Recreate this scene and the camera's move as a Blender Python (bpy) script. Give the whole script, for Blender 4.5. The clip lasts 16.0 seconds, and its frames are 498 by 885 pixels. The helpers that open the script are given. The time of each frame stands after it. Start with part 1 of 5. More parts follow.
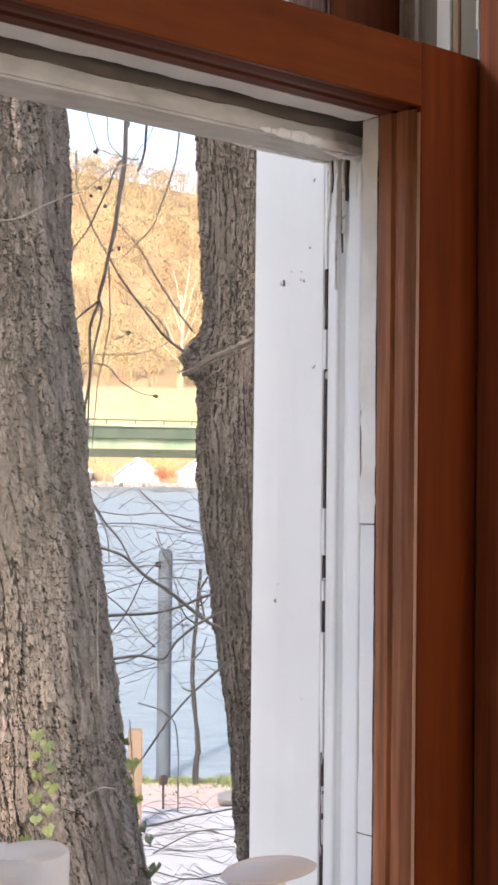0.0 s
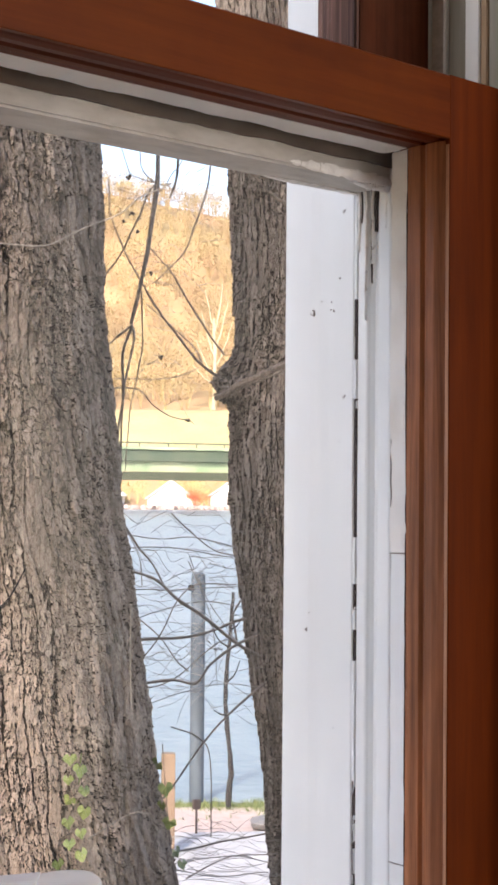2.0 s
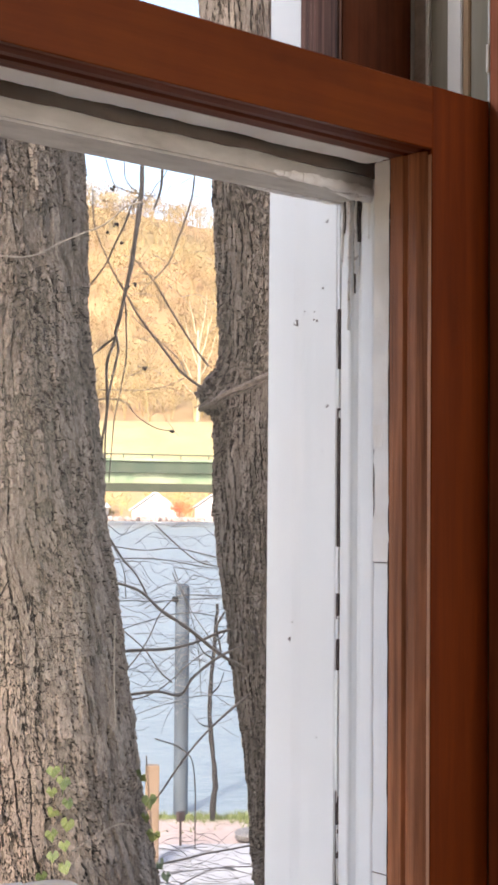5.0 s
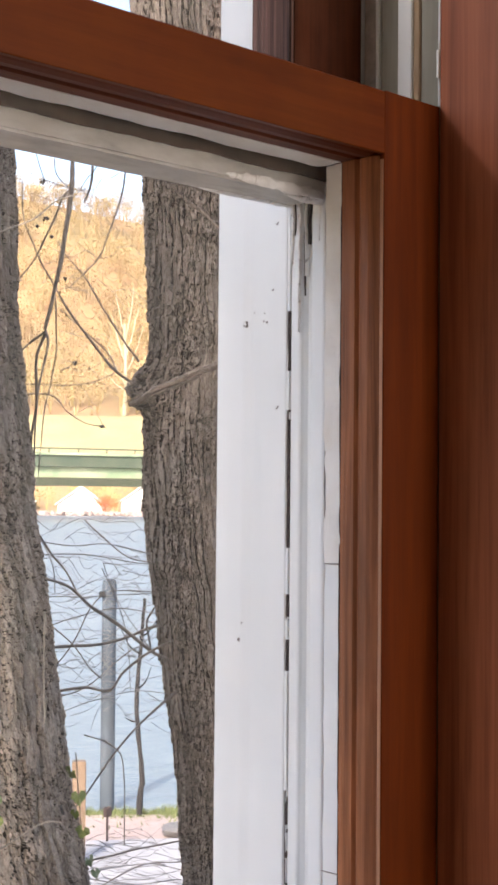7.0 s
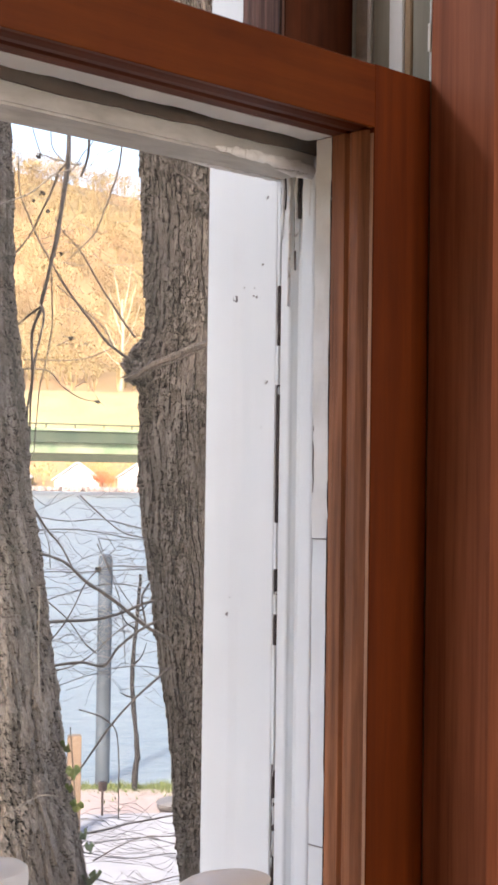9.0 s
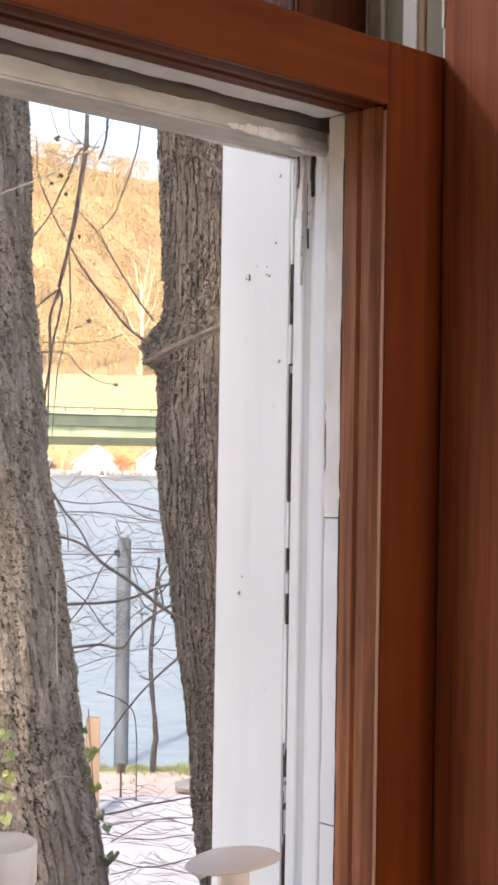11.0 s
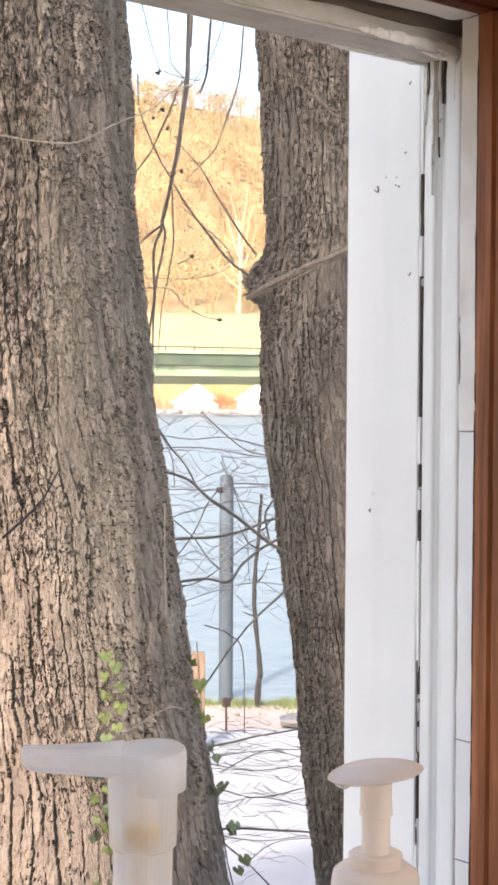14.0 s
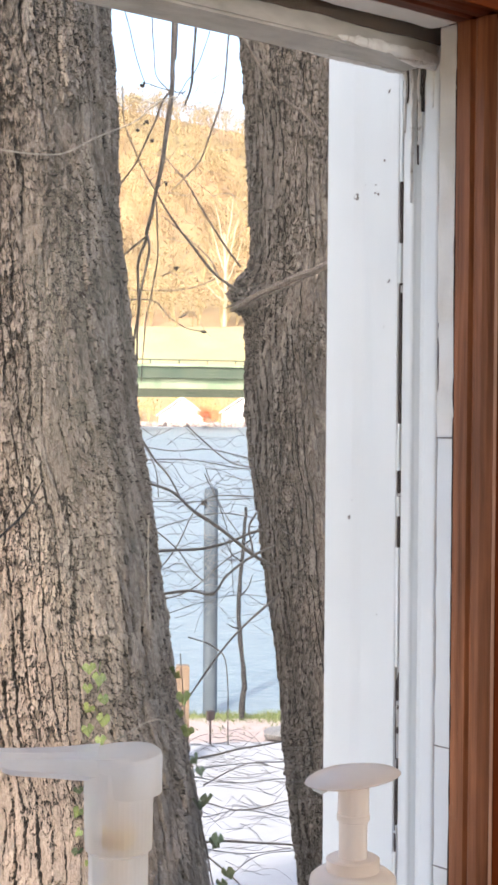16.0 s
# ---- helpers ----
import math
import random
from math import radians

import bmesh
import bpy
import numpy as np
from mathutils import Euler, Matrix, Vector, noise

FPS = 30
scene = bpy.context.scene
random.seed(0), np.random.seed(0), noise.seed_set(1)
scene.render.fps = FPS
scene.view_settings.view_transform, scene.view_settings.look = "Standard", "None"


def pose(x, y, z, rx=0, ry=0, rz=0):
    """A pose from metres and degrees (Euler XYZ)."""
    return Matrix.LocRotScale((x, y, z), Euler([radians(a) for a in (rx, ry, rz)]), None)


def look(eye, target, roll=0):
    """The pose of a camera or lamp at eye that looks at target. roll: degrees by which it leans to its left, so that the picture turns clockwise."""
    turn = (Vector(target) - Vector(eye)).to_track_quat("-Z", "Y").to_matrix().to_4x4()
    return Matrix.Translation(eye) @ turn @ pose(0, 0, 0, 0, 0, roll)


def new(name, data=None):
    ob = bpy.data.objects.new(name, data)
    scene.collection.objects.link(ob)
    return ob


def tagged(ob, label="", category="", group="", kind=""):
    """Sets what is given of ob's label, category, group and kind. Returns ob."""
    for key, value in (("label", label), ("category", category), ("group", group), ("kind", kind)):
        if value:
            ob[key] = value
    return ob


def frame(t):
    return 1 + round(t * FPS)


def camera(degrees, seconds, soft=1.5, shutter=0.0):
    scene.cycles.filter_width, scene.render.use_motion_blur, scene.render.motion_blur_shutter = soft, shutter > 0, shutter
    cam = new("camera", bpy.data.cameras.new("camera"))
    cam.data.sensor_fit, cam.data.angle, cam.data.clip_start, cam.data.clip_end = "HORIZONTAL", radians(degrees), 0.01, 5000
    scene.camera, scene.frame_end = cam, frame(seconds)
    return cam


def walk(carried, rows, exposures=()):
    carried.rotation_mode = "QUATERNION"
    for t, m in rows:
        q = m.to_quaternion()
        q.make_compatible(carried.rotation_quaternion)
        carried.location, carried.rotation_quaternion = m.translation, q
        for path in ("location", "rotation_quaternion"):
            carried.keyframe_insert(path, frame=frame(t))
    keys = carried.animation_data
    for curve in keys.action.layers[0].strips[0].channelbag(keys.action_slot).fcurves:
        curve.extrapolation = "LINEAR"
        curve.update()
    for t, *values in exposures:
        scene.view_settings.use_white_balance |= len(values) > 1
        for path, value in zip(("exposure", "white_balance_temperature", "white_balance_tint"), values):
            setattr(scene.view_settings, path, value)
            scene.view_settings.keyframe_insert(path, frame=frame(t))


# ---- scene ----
cam = camera(19.5, 16.0, soft=2.9)
PATH = [
    (0, (-0.62, -0.538, 1.397), (0.727, 0.939, 1.427), 0.6),
    (0.5, (-0.621, -0.541, 1.398), (0.72, 0.943, 1.437), 0.5),
    (1, (-0.618, -0.545, 1.399), (0.711, 0.949, 1.447), 0.5),
    (1.5, (-0.623, -0.543, 1.4), (0.697, 0.959, 1.455), 0.5),
    (2, (-0.623, -0.543, 1.401), (0.69, 0.964, 1.462), 0.5),
    (2.5, (-0.621, -0.544, 1.4), (0.689, 0.966, 1.467), 0.5),
    (3, (-0.622, -0.543, 1.399), (0.689, 0.966, 1.47), 0.5),
    (3.5, (-0.622, -0.541, 1.399), (0.693, 0.964, 1.473), 0.6),
    (5.8, (-0.625, -0.545, 1.402), (0.728, 0.926, 1.482), 0.3),
    (6, (-0.629, -0.54, 1.405), (0.734, 0.922, 1.486), 0.3),
    (6.5, (-0.64, -0.537, 1.407), (0.746, 0.903, 1.485), 0.4),
    (7, (-0.635, -0.535, 1.404), (0.768, 0.888, 1.474), 0.5),
    (7.5, (-0.63, -0.538, 1.405), (0.782, 0.877, 1.465), 0.5),
    (8, (-0.629, -0.539, 1.403), (0.783, 0.876, 1.453), 0.6),
    (8.5, (-0.631, -0.538, 1.403), (0.779, 0.88, 1.445), 0.7),
    (11, (-0.627, -0.54, 1.4), (0.762, 0.899, 1.415), 0.9),
    (11.5, (-0.623, -0.538, 1.396), (0.756, 0.911, 1.393), 0.8),
    (12, (-0.627, -0.533, 1.391), (0.739, 0.928, 1.368), 0.7),
    (12.5, (-0.629, -0.529, 1.39), (0.716, 0.95, 1.347), 0.6),
    (13, (-0.632, -0.526, 1.39), (0.691, 0.973, 1.331), 0.5),
    (13.5, (-0.634, -0.518, 1.386), (0.666, 1.0, 1.318), 0.5),
    (14, (-0.634, -0.52, 1.386), (0.652, 1.009, 1.314), 0.3),
    (14.5, (-0.632, -0.523, 1.385), (0.648, 1.012, 1.315), 0.2),
    (15, (-0.632, -0.522, 1.384), (0.651, 1.01, 1.317), 0.3),
    (15.5, (-0.634, -0.52, 1.382), (0.658, 1.005, 1.323), 0.4),
    (16, (-0.632, -0.523, 1.382), (0.671, 0.994, 1.328), 0.4),
]
walk(cam, [(t, look(eye, target, roll)) for t, eye, target, roll in PATH],
     exposures=[(0.0, 2.03, 6350, 13), (6.0, 2.01, 6450, 13), (11.0, 2.10, 6600, 14), (12.5, 2.15, 6700, 14), (14.0, 2.18, 6500, 11), (16.0, 2.13, 6250, 9)])

# ---- world, sun, exposure ----
SUN_TO = Vector((-0.85, -0.45, 0.68)).normalized()
world = bpy.data.worlds.new("sky")
scene.world = world
world.use_nodes = True
wn = world.node_tree.nodes
sky = wn.new("ShaderNodeTexSky")
sky.sky_type = "NISHITA"
sky.sun_disc = False
sky.sun_elevation = math.asin(SUN_TO.z)
sky.sun_rotation = math.atan2(SUN_TO.x, SUN_TO.y)
sky.air_density, sky.dust_density, sky.ozone_density = 1.0, 5.5, 1.0
wn["Background"].inputs[1].default_value = 0.15
world.node_tree.links.new(sky.outputs[0], wn["Background"].inputs[0])

sun = new("sun", bpy.data.lights.new("sun", "SUN"))
sun.data.energy, sun.data.angle, sun.data.color = 1.6, radians(0.6), (1.0, 0.9, 0.74)
sun.matrix_world = look(SUN_TO * 50, (0, 0, 0))

# fill lamp added out of view behind the eye, to light the woodwork
room_light = new("room_fill_light", bpy.data.lights.new("room_fill_light", "AREA"))
room_light.data.shape, room_light.data.size, room_light.data.size_y = "RECTANGLE", 1.1, 1.1
room_light.data.energy, room_light.data.color = 10.5, (1.0, 0.93, 0.85)
room_light.matrix_world = look((0.64, -2.96, 1.75), (0.4, 0, 1.7))

# the sky's light in the opening of the upper sash
upper_light = new("upper_window_light", bpy.data.lights.new("upper_window_light", "AREA"))
upper_light.data.shape, upper_light.data.size, upper_light.data.size_y = "RECTANGLE", 0.62, 0.035
upper_light.data.energy, upper_light.data.color = 0.30, (1.0, 0.93, 0.84)
upper_light.matrix_world = look((-0.42, 0.135, 1.80), (-0.42, -1.0, 1.80))

# ---- the garden's own axes: N runs from the window to the river, R along the bank ----
E0 = Vector((-0.622, -0.541, 0))
N = Vector((0.658, 0.753, 0)).normalized()
R = Vector((N.y, -N.x, 0))


def out(d, u, z):
    return E0 + N * d + R * u + Vector((0, 0, z))


# ---- materials ----
def node_mat(name):
    m = bpy.data.materials.new(name)
    m.use_nodes = True
    nt = m.node_tree
    return m, nt, nt.nodes["Principled BSDF"]


def ramp(nt, fac, stops):
    r = nt.nodes.new("ShaderNodeValToRGB")
    while len(r.color_ramp.elements) < len(stops):
        r.color_ramp.elements.new(0.5)
    for e, (p, c) in zip(r.color_ramp.elements, stops):
        e.position, e.color = p, (*c, 1)
    nt.links.new(fac, r.inputs[0])
    return r.outputs[0]


def noise_node(nt, scale, stretch=(1, 1, 1), detail=6, rough=0.6, distort=0.0):
    tc = nt.nodes.new("ShaderNodeTexCoord")
    mp = nt.nodes.new("ShaderNodeMapping")
    mp.inputs["Scale"].default_value = stretch
    n = nt.nodes.new("ShaderNodeTexNoise")
    n.inputs["Scale"].default_value = scale
    n.inputs["Detail"].default_value = detail
    n.inputs["Roughness"].default_value = rough
    n.inputs["Distortion"].default_value = distort
    nt.links.new(tc.outputs["Object"], mp.inputs[0])
    nt.links.new(mp.outputs[0], n.inputs["Vector"])
    return n.outputs["Fac"]


def mix(nt, fac, a, b, mode="MIX"):
    m = nt.nodes.new("ShaderNodeMix")
    m.data_type, m.blend_type = "RGBA", mode
    for sock, v in ((m.inputs["Factor"], fac), (m.inputs["A"], a), (m.inputs["B"], b)):
        if hasattr(v, "is_linked"):
            nt.links.new(v, sock)
        elif isinstance(v, (int, float)):
            sock.default_value = v
        else:
            sock.default_value = (*v, 1)
    return m.outputs["Result"]


def bump(nt, bsdf, height, strength, dist):
    b = nt.nodes.new("ShaderNodeBump")
    b.inputs["Strength"].default_value, b.inputs["Distance"].default_value = strength, dist
    nt.links.new(height, b.inputs["Height"])
    nt.links.new(b.outputs[0], bsdf.inputs["Normal"])


def surface(name, dark, light, scale, stretch=(1, 1, 1), rough=0.6, relief=0.3, dist=0.002, big=None, big_scale=2.0, amount=0.5, metal=0.0, spec=0.5):
    """Two colours mixed by a stretched grain, a third laid over in large soft patches, and a fine relief."""
    m, nt, b = node_mat(name)
    g = noise_node(nt, scale, stretch, 8, 0.65, 0.3)
    col = ramp(nt, g, ((0.32, dark), (0.68, light)))
    if big:
        p = noise_node(nt, big_scale, (1, 1, 1), 4, 0.6)
        f = ramp(nt, p, ((0.42, (0, 0, 0)), (0.72, (amount,) * 3)))
        col = mix(nt, f, col, big)
    nt.links.new(col, b.inputs["Base Color"])
    b.inputs["Roughness"].default_value, b.inputs["Metallic"].default_value = rough, metal
    b.inputs["Specular IOR Level"].default_value = spec
    bump(nt, b, g, relief, dist)
    return m


RED_D, RED_L = (0.082, 0.0135, 0.0018), (0.155, 0.030, 0.0028)
M_RAIL = surface("varnished_wood_across", RED_D, RED_L, 14, (0.35, 4, 6), 0.42, 0.12, 0.0006, (0.19, 0.049, 0.003), 9, 0.5, 0.0, 0.1)
M_STILE = surface("varnished_wood_upright", RED_D, RED_L, 14, (6, 4, 0.35), 0.42, 0.12, 0.0006, (0.085, 0.016, 0.002), 7, 0.6, 0.0, 0.1)
M_MOULD = surface("worn_wood_upright", (0.15, 0.052, 0.021), (0.50, 0.19, 0.085), 26, (9, 6, 0.22), 0.5, 0.3, 0.001, (0.20, 0.085, 0.048), 10, 0.6, 0.0, 0.25)
M_ARRIS = surface("lit_arris_wood", (0.34, 0.15, 0.075), (0.62, 0.33, 0.19), 30, (6, 5, 0.25))
# the rail's underside: same worn wood, its shade put into a darker colour
M_MOULD_X = surface("shaded_worn_wood_across", (0.085, 0.022, 0.010), (0.17, 0.046, 0.022), 22, (0.3, 5, 7), 0.5, 0.3, 0.001, None, 2.0, 0.5, 0.0, 0.12)
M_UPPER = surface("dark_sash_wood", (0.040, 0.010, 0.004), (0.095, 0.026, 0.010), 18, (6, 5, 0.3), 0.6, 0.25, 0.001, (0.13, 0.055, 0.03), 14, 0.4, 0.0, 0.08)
M_CASING = surface("casing_wood", (0.21, 0.066, 0.030), (0.43, 0.140, 0.064), 22, (6, 6, 0.2), 0.5, 0.3, 0.001, (0.19, 0.048, 0.017), 5, 0.5, 0.0, 0.15)
M_WHITE = surface("white_gloss_paint", (0.77, 0.80, 0.81), (0.84, 0.865, 0.87), 34, (3, 3, 0.12), 0.4, 0.3, 0.0008, (0.71, 0.74, 0.75), 6, 0.6)
M_GREY = surface("weathered_grey_paint", (0.33, 0.31, 0.28), (0.56, 0.54, 0.50), 90, (0.35, 1, 1), 0.6, 0.5, 0.0012, (0.60, 0.58, 0.55), 14, 0.7)
M_PUTTY = surface("cracked_putty", (0.80, 0.78, 0.74), (0.89, 0.88, 0.85), 70, (1, 1, 0.6), 0.75, 0.6, 0.0012, (0.56, 0.51, 0.45), 40, 0.40)
M_CRACK = surface("bare_dark_gap", (0.022, 0.016, 0.017), (0.06, 0.046, 0.047), 60, (1, 1, 1), 1.0, 0.3, 0.002, None, 2.0, 0.5, 0.0, 0.02)
def flaked_mat():
    """Old off-white paint crazed by fine dark cracks, with grey grime in the hollows."""
    m, nt, b = node_mat("crazed_old_paint")
    g = noise_node(nt, 70, (1, 1, 0.7), 6, 0.7)
    col = ramp(nt, g, ((0.28, (0.58, 0.55, 0.51)), (0.42, (0.82, 0.80, 0.775)), (0.72, (0.90, 0.89, 0.87))))
    tc, mp, vo = nt.nodes.new("ShaderNodeTexCoord"), nt.nodes.new("ShaderNodeMapping"), nt.nodes.new("ShaderNodeTexVoronoi")
    jit, add = nt.nodes.new("ShaderNodeTexNoise"), nt.nodes.new("ShaderNodeMix")
    mp.inputs["Scale"].default_value = (0.7, 1, 0.7)
    jit.inputs["Scale"].default_value, jit.inputs["Detail"].default_value = 120, 4
    add.data_type, add.blend_type = "RGBA", "LINEAR_LIGHT"
    add.inputs["Factor"].default_value = 0.006
    vo.feature, vo.inputs["Scale"].default_value = "DISTANCE_TO_EDGE", 70
    nt.links.new(tc.outputs["Object"], mp.inputs[0])
    nt.links.new(mp.outputs[0], jit.inputs["Vector"])
    nt.links.new(mp.outputs[0], add.inputs["A"])
    nt.links.new(jit.outputs["Color"], add.inputs["B"])
    nt.links.new(add.outputs["Result"], vo.inputs["Vector"])
    gate = noise_node(nt, 45, (1, 1, 1), 3, 0.6)
    line = ramp(nt, vo.outputs["Distance"], ((0.0, (0.50, 0.46, 0.43)), (0.04, (1, 1, 1))))
    line = mix(nt, ramp(nt, gate, ((0.46, (0, 0, 0)), (0.56, (1, 1, 1)))), (1, 1, 1), line)
    nt.links.new(mix(nt, 1.0, col, line, "MULTIPLY"), b.inputs["Base Color"])
    b.inputs["Roughness"].default_value = 0.7
    bump(nt, b, mix(nt, 1.0, g, line, "MULTIPLY"), 0.7, 0.0015)
    return m


M_FLAKED = flaked_mat()
M_SPRAY = surface("fine_twig_bark", (0.17, 0.155, 0.145), (0.30, 0.275, 0.255), 60)
M_CHIP = surface("exposed_grey_wood", (0.09, 0.08, 0.078), (0.30, 0.28, 0.27), 400)
M_GAP = surface("dusty_shaded_wood", (0.048, 0.029, 0.020), (0.12, 0.078, 0.055), 50, (0.4, 2, 2), 0.95, 0.3, 0.002, None, 2.0, 0.5, 0.0, 0.05)
M_ALU = surface("dull_track_liner", (0.21, 0.20, 0.165), (0.31, 0.295, 0.25), 30, (3, 3, 0.2), 0.6, 0.1, 0.0005, None, 2.0, 0.5, 0.0, 0.12)
M_TAN = surface("bare_tan_wood", (0.30, 0.20, 0.11), (0.42, 0.30, 0.18), 30, (4, 4, 0.3), 0.6)
M_WALL = surface("cream_wall_paint", (0.55, 0.50, 0.43), (0.60, 0.55, 0.48), 60, (1, 1, 1), 0.8, 0.1)
M_FLOOR = surface("brown_floor_boards", (0.16, 0.09, 0.05), (0.25, 0.15, 0.08), 8, (0.5, 4, 1), 0.5)
M_SIDING = surface("white_siding", (0.62, 0.62, 0.60), (0.72, 0.72, 0.70), 12, (1, 1, 4), 0.6)


def bark_mat(name, dark, light, patch, big_scale, amount, lit_side=None):
    m, nt, b = node_mat(name)
    g = noise_node(nt, 26, (1, 1, 0.22), 9, 0.7, 0.4)
    fine = noise_node(nt, 150, (1, 1, 0.4), 5, 0.7)
    col = ramp(nt, g, ((0.30, dark), (0.5, tuple((a + c) / 2 for a, c in zip(dark, light))), (0.72, light)))
    p = noise_node(nt, big_scale, (1, 1, 0.35), 5, 0.65)
    f = ramp(nt, p, ((0.42, (0, 0, 0)), (0.62, (amount,) * 3)))
    col = mix(nt, f, col, patch)
    if lit_side:
        # paler tan bark round one place of the stem: light from the left put into its colour, with a ragged border
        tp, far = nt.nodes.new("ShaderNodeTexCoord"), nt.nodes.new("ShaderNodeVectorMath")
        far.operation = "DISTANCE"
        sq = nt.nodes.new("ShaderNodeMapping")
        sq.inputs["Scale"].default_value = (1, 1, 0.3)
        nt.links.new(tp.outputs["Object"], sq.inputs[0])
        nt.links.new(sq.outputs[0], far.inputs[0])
        far.inputs[1].default_value = (lit_side.x, lit_side.y, lit_side.z * 0.3)
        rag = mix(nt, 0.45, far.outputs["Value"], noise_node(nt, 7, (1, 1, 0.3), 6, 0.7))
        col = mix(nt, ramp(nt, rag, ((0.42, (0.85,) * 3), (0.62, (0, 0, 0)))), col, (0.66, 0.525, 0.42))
    # upright streaks, and pale flecks of lichen
    st = noise_node(nt, 9, (1, 1, 0.10), 5, 0.65)
    col = mix(nt, 1.0, col, ramp(nt, st, ((0.34, (0.78, 0.77, 0.76)), (0.66, (1.12, 1.12, 1.12)))), "MULTIPLY")
    fl = noise_node(nt, 62, (1, 1, 0.45), 3, 0.55)
    col = mix(nt, ramp(nt, fl, ((0.68, (0, 0, 0)), (0.72, (0.75,) * 3))), col, (0.52, 0.47, 0.41))
    # dark cracks between the plates, coarse and fine, ragged by a noise on their coordinates
    tc = nt.nodes.new("ShaderNodeTexCoord")
    height = fine
    for scale, stretch, wide, keep in ((22, (1, 1, 0.22), 0.03, 0.68),):
        mp = nt.nodes.new("ShaderNodeMapping")
        mp.inputs["Scale"].default_value = stretch
        nt.links.new(tc.outputs["Object"], mp.inputs[0])
        jit = nt.nodes.new("ShaderNodeTexNoise")
        jit.inputs["Scale"].default_value, jit.inputs["Detail"].default_value = scale * 1.1, 5
        nt.links.new(mp.outputs[0], jit.inputs["Vector"])
        add = nt.nodes.new("ShaderNodeMix")
        add.data_type, add.blend_type = "RGBA", "LINEAR_LIGHT"
        add.inputs["Factor"].default_value = 1.4 / scale
        nt.links.new(mp.outputs[0], add.inputs["A"])
        nt.links.new(jit.outputs["Color"], add.inputs["B"])
        vo = nt.nodes.new("ShaderNodeTexVoronoi")
        vo.feature = "DISTANCE_TO_EDGE"
        vo.inputs["Scale"].default_value = scale
        nt.links.new(add.outputs["Result"], vo.inputs["Vector"])
        line = ramp(nt, vo.outputs["Distance"], ((0.0, (keep,) * 3), (wide, (1, 1, 1))))
        col = mix(nt, 1.0, col, line, "MULTIPLY")
        height = mix(nt, 1.0, height, line, "MULTIPLY")
    col = mix(nt, 1.0, col, ramp(nt, fine, ((0.34, (0.66, 0.655, 0.65)), (0.52, (1, 1, 1)), (0.70, (1.2, 1.2, 1.2)))), "MULTIPLY")
    nt.links.new(col, b.inputs["Base Color"])
    b.inputs["Roughness"].default_value = 0.9
    b.inputs["Specular IOR Level"].default_value = 0.2
    bump(nt, b, height, 0.9, 0.008)
    return m


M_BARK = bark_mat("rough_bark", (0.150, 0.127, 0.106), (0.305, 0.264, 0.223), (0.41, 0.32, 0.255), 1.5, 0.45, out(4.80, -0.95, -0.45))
M_BARK2 = bark_mat("grey_bark", (0.158, 0.135, 0.115), (0.325, 0.283, 0.243), (0.39, 0.315, 0.255), 3.0, 0.45)
M_RAISED = bark_mat("raised_pale_bark", (0.21, 0.178, 0.149), (0.40, 0.346, 0.293), (0.50, 0.39, 0.31), 1.5, 0.45, out(4.80, -0.95, -0.45))
M_RAISED2 = bark_mat("raised_pale_grey_bark", (0.22, 0.188, 0.160), (0.43, 0.375, 0.322), (0.48, 0.39, 0.315), 3.0, 0.45)
# fissure bark, made darker still to carry the shade of the gaps
M_FISSURE = surface("shaded_fissure_bark", (0.052, 0.043, 0.036), (0.135, 0.112, 0.093), 60, (1, 1, 0.4), 0.95, 0.5, 0.003, None, 2.0, 0.5, 0.0, 0.1)
M_DARK = surface("dark_sapling_bark", (0.017, 0.017, 0.019), (0.042, 0.040, 0.041), 30, (1, 1, 1), 0.95, 0.3, 0.002, None, 2.0, 0.5, 0.0, 0.1)
M_TWIG = surface("twig_bark", (0.12, 0.10, 0.085), (0.26, 0.215, 0.18), 60, (1, 1, 1), 0.85)
M_STONE = surface("grey_river_stone", (0.085, 0.082, 0.083), (0.14, 0.135, 0.135), 12)
M_STUB = surface("weathered_branch", (0.085, 0.066, 0.054), (0.26, 0.21, 0.17), 55, (1, 1, 1), 0.85, 0.6, 0.003)
M_PALE = surface("pale_vine", (0.26, 0.22, 0.18), (0.40, 0.35, 0.29), 60)
M_IVY = surface("ivy_leaf", (0.13, 0.19, 0.05), (0.33, 0.37, 0.11), 25, (1, 1, 1), 0.5)
M_IVYD = surface("dark_ivy_leaf", (0.08, 0.11, 0.055), (0.16, 0.20, 0.10), 25, (1, 1, 1), 0.5)
M_GROUND = surface("leaf_littered_soil", (0.16, 0.12, 0.08), (0.30, 0.23, 0.16), 6, (1, 1, 1), 0.9, 0.6, 0.02, (0.20, 0.22, 0.08), 0.5, 0.6)
M_BANK = surface("pale_gravel_bank", (0.27, 0.215, 0.20), (0.35, 0.285, 0.27), 9, (1, 1, 1), 0.95, 0.15, 0.01, None, 2.0, 0.5, 0.0, 0.1)
M_CONC = surface("pale_concrete", (0.235, 0.238, 0.252), (0.295, 0.297, 0.312), 3, (1, 1, 1), 0.8, 0.2, 0.003, (0.26, 0.262, 0.28), 0.8, 0.4)
M_GRASS = surface("bank_grass", (0.07, 0.10, 0.03), (0.17, 0.19, 0.07), 20)
M_STEEL = surface("galvanised_pile", (0.047, 0.060, 0.077), (0.070, 0.088, 0.112), 6, (1, 1, 0.3), 0.8, 0.2, 0.002, (0.04, 0.048, 0.058), 1.5, 0.5, 0.0, 0.25)
M_POST = surface("sawn_post_wood", (0.12, 0.080, 0.052), (0.20, 0.14, 0.095), 14, (3, 3, 0.3), 0.8)
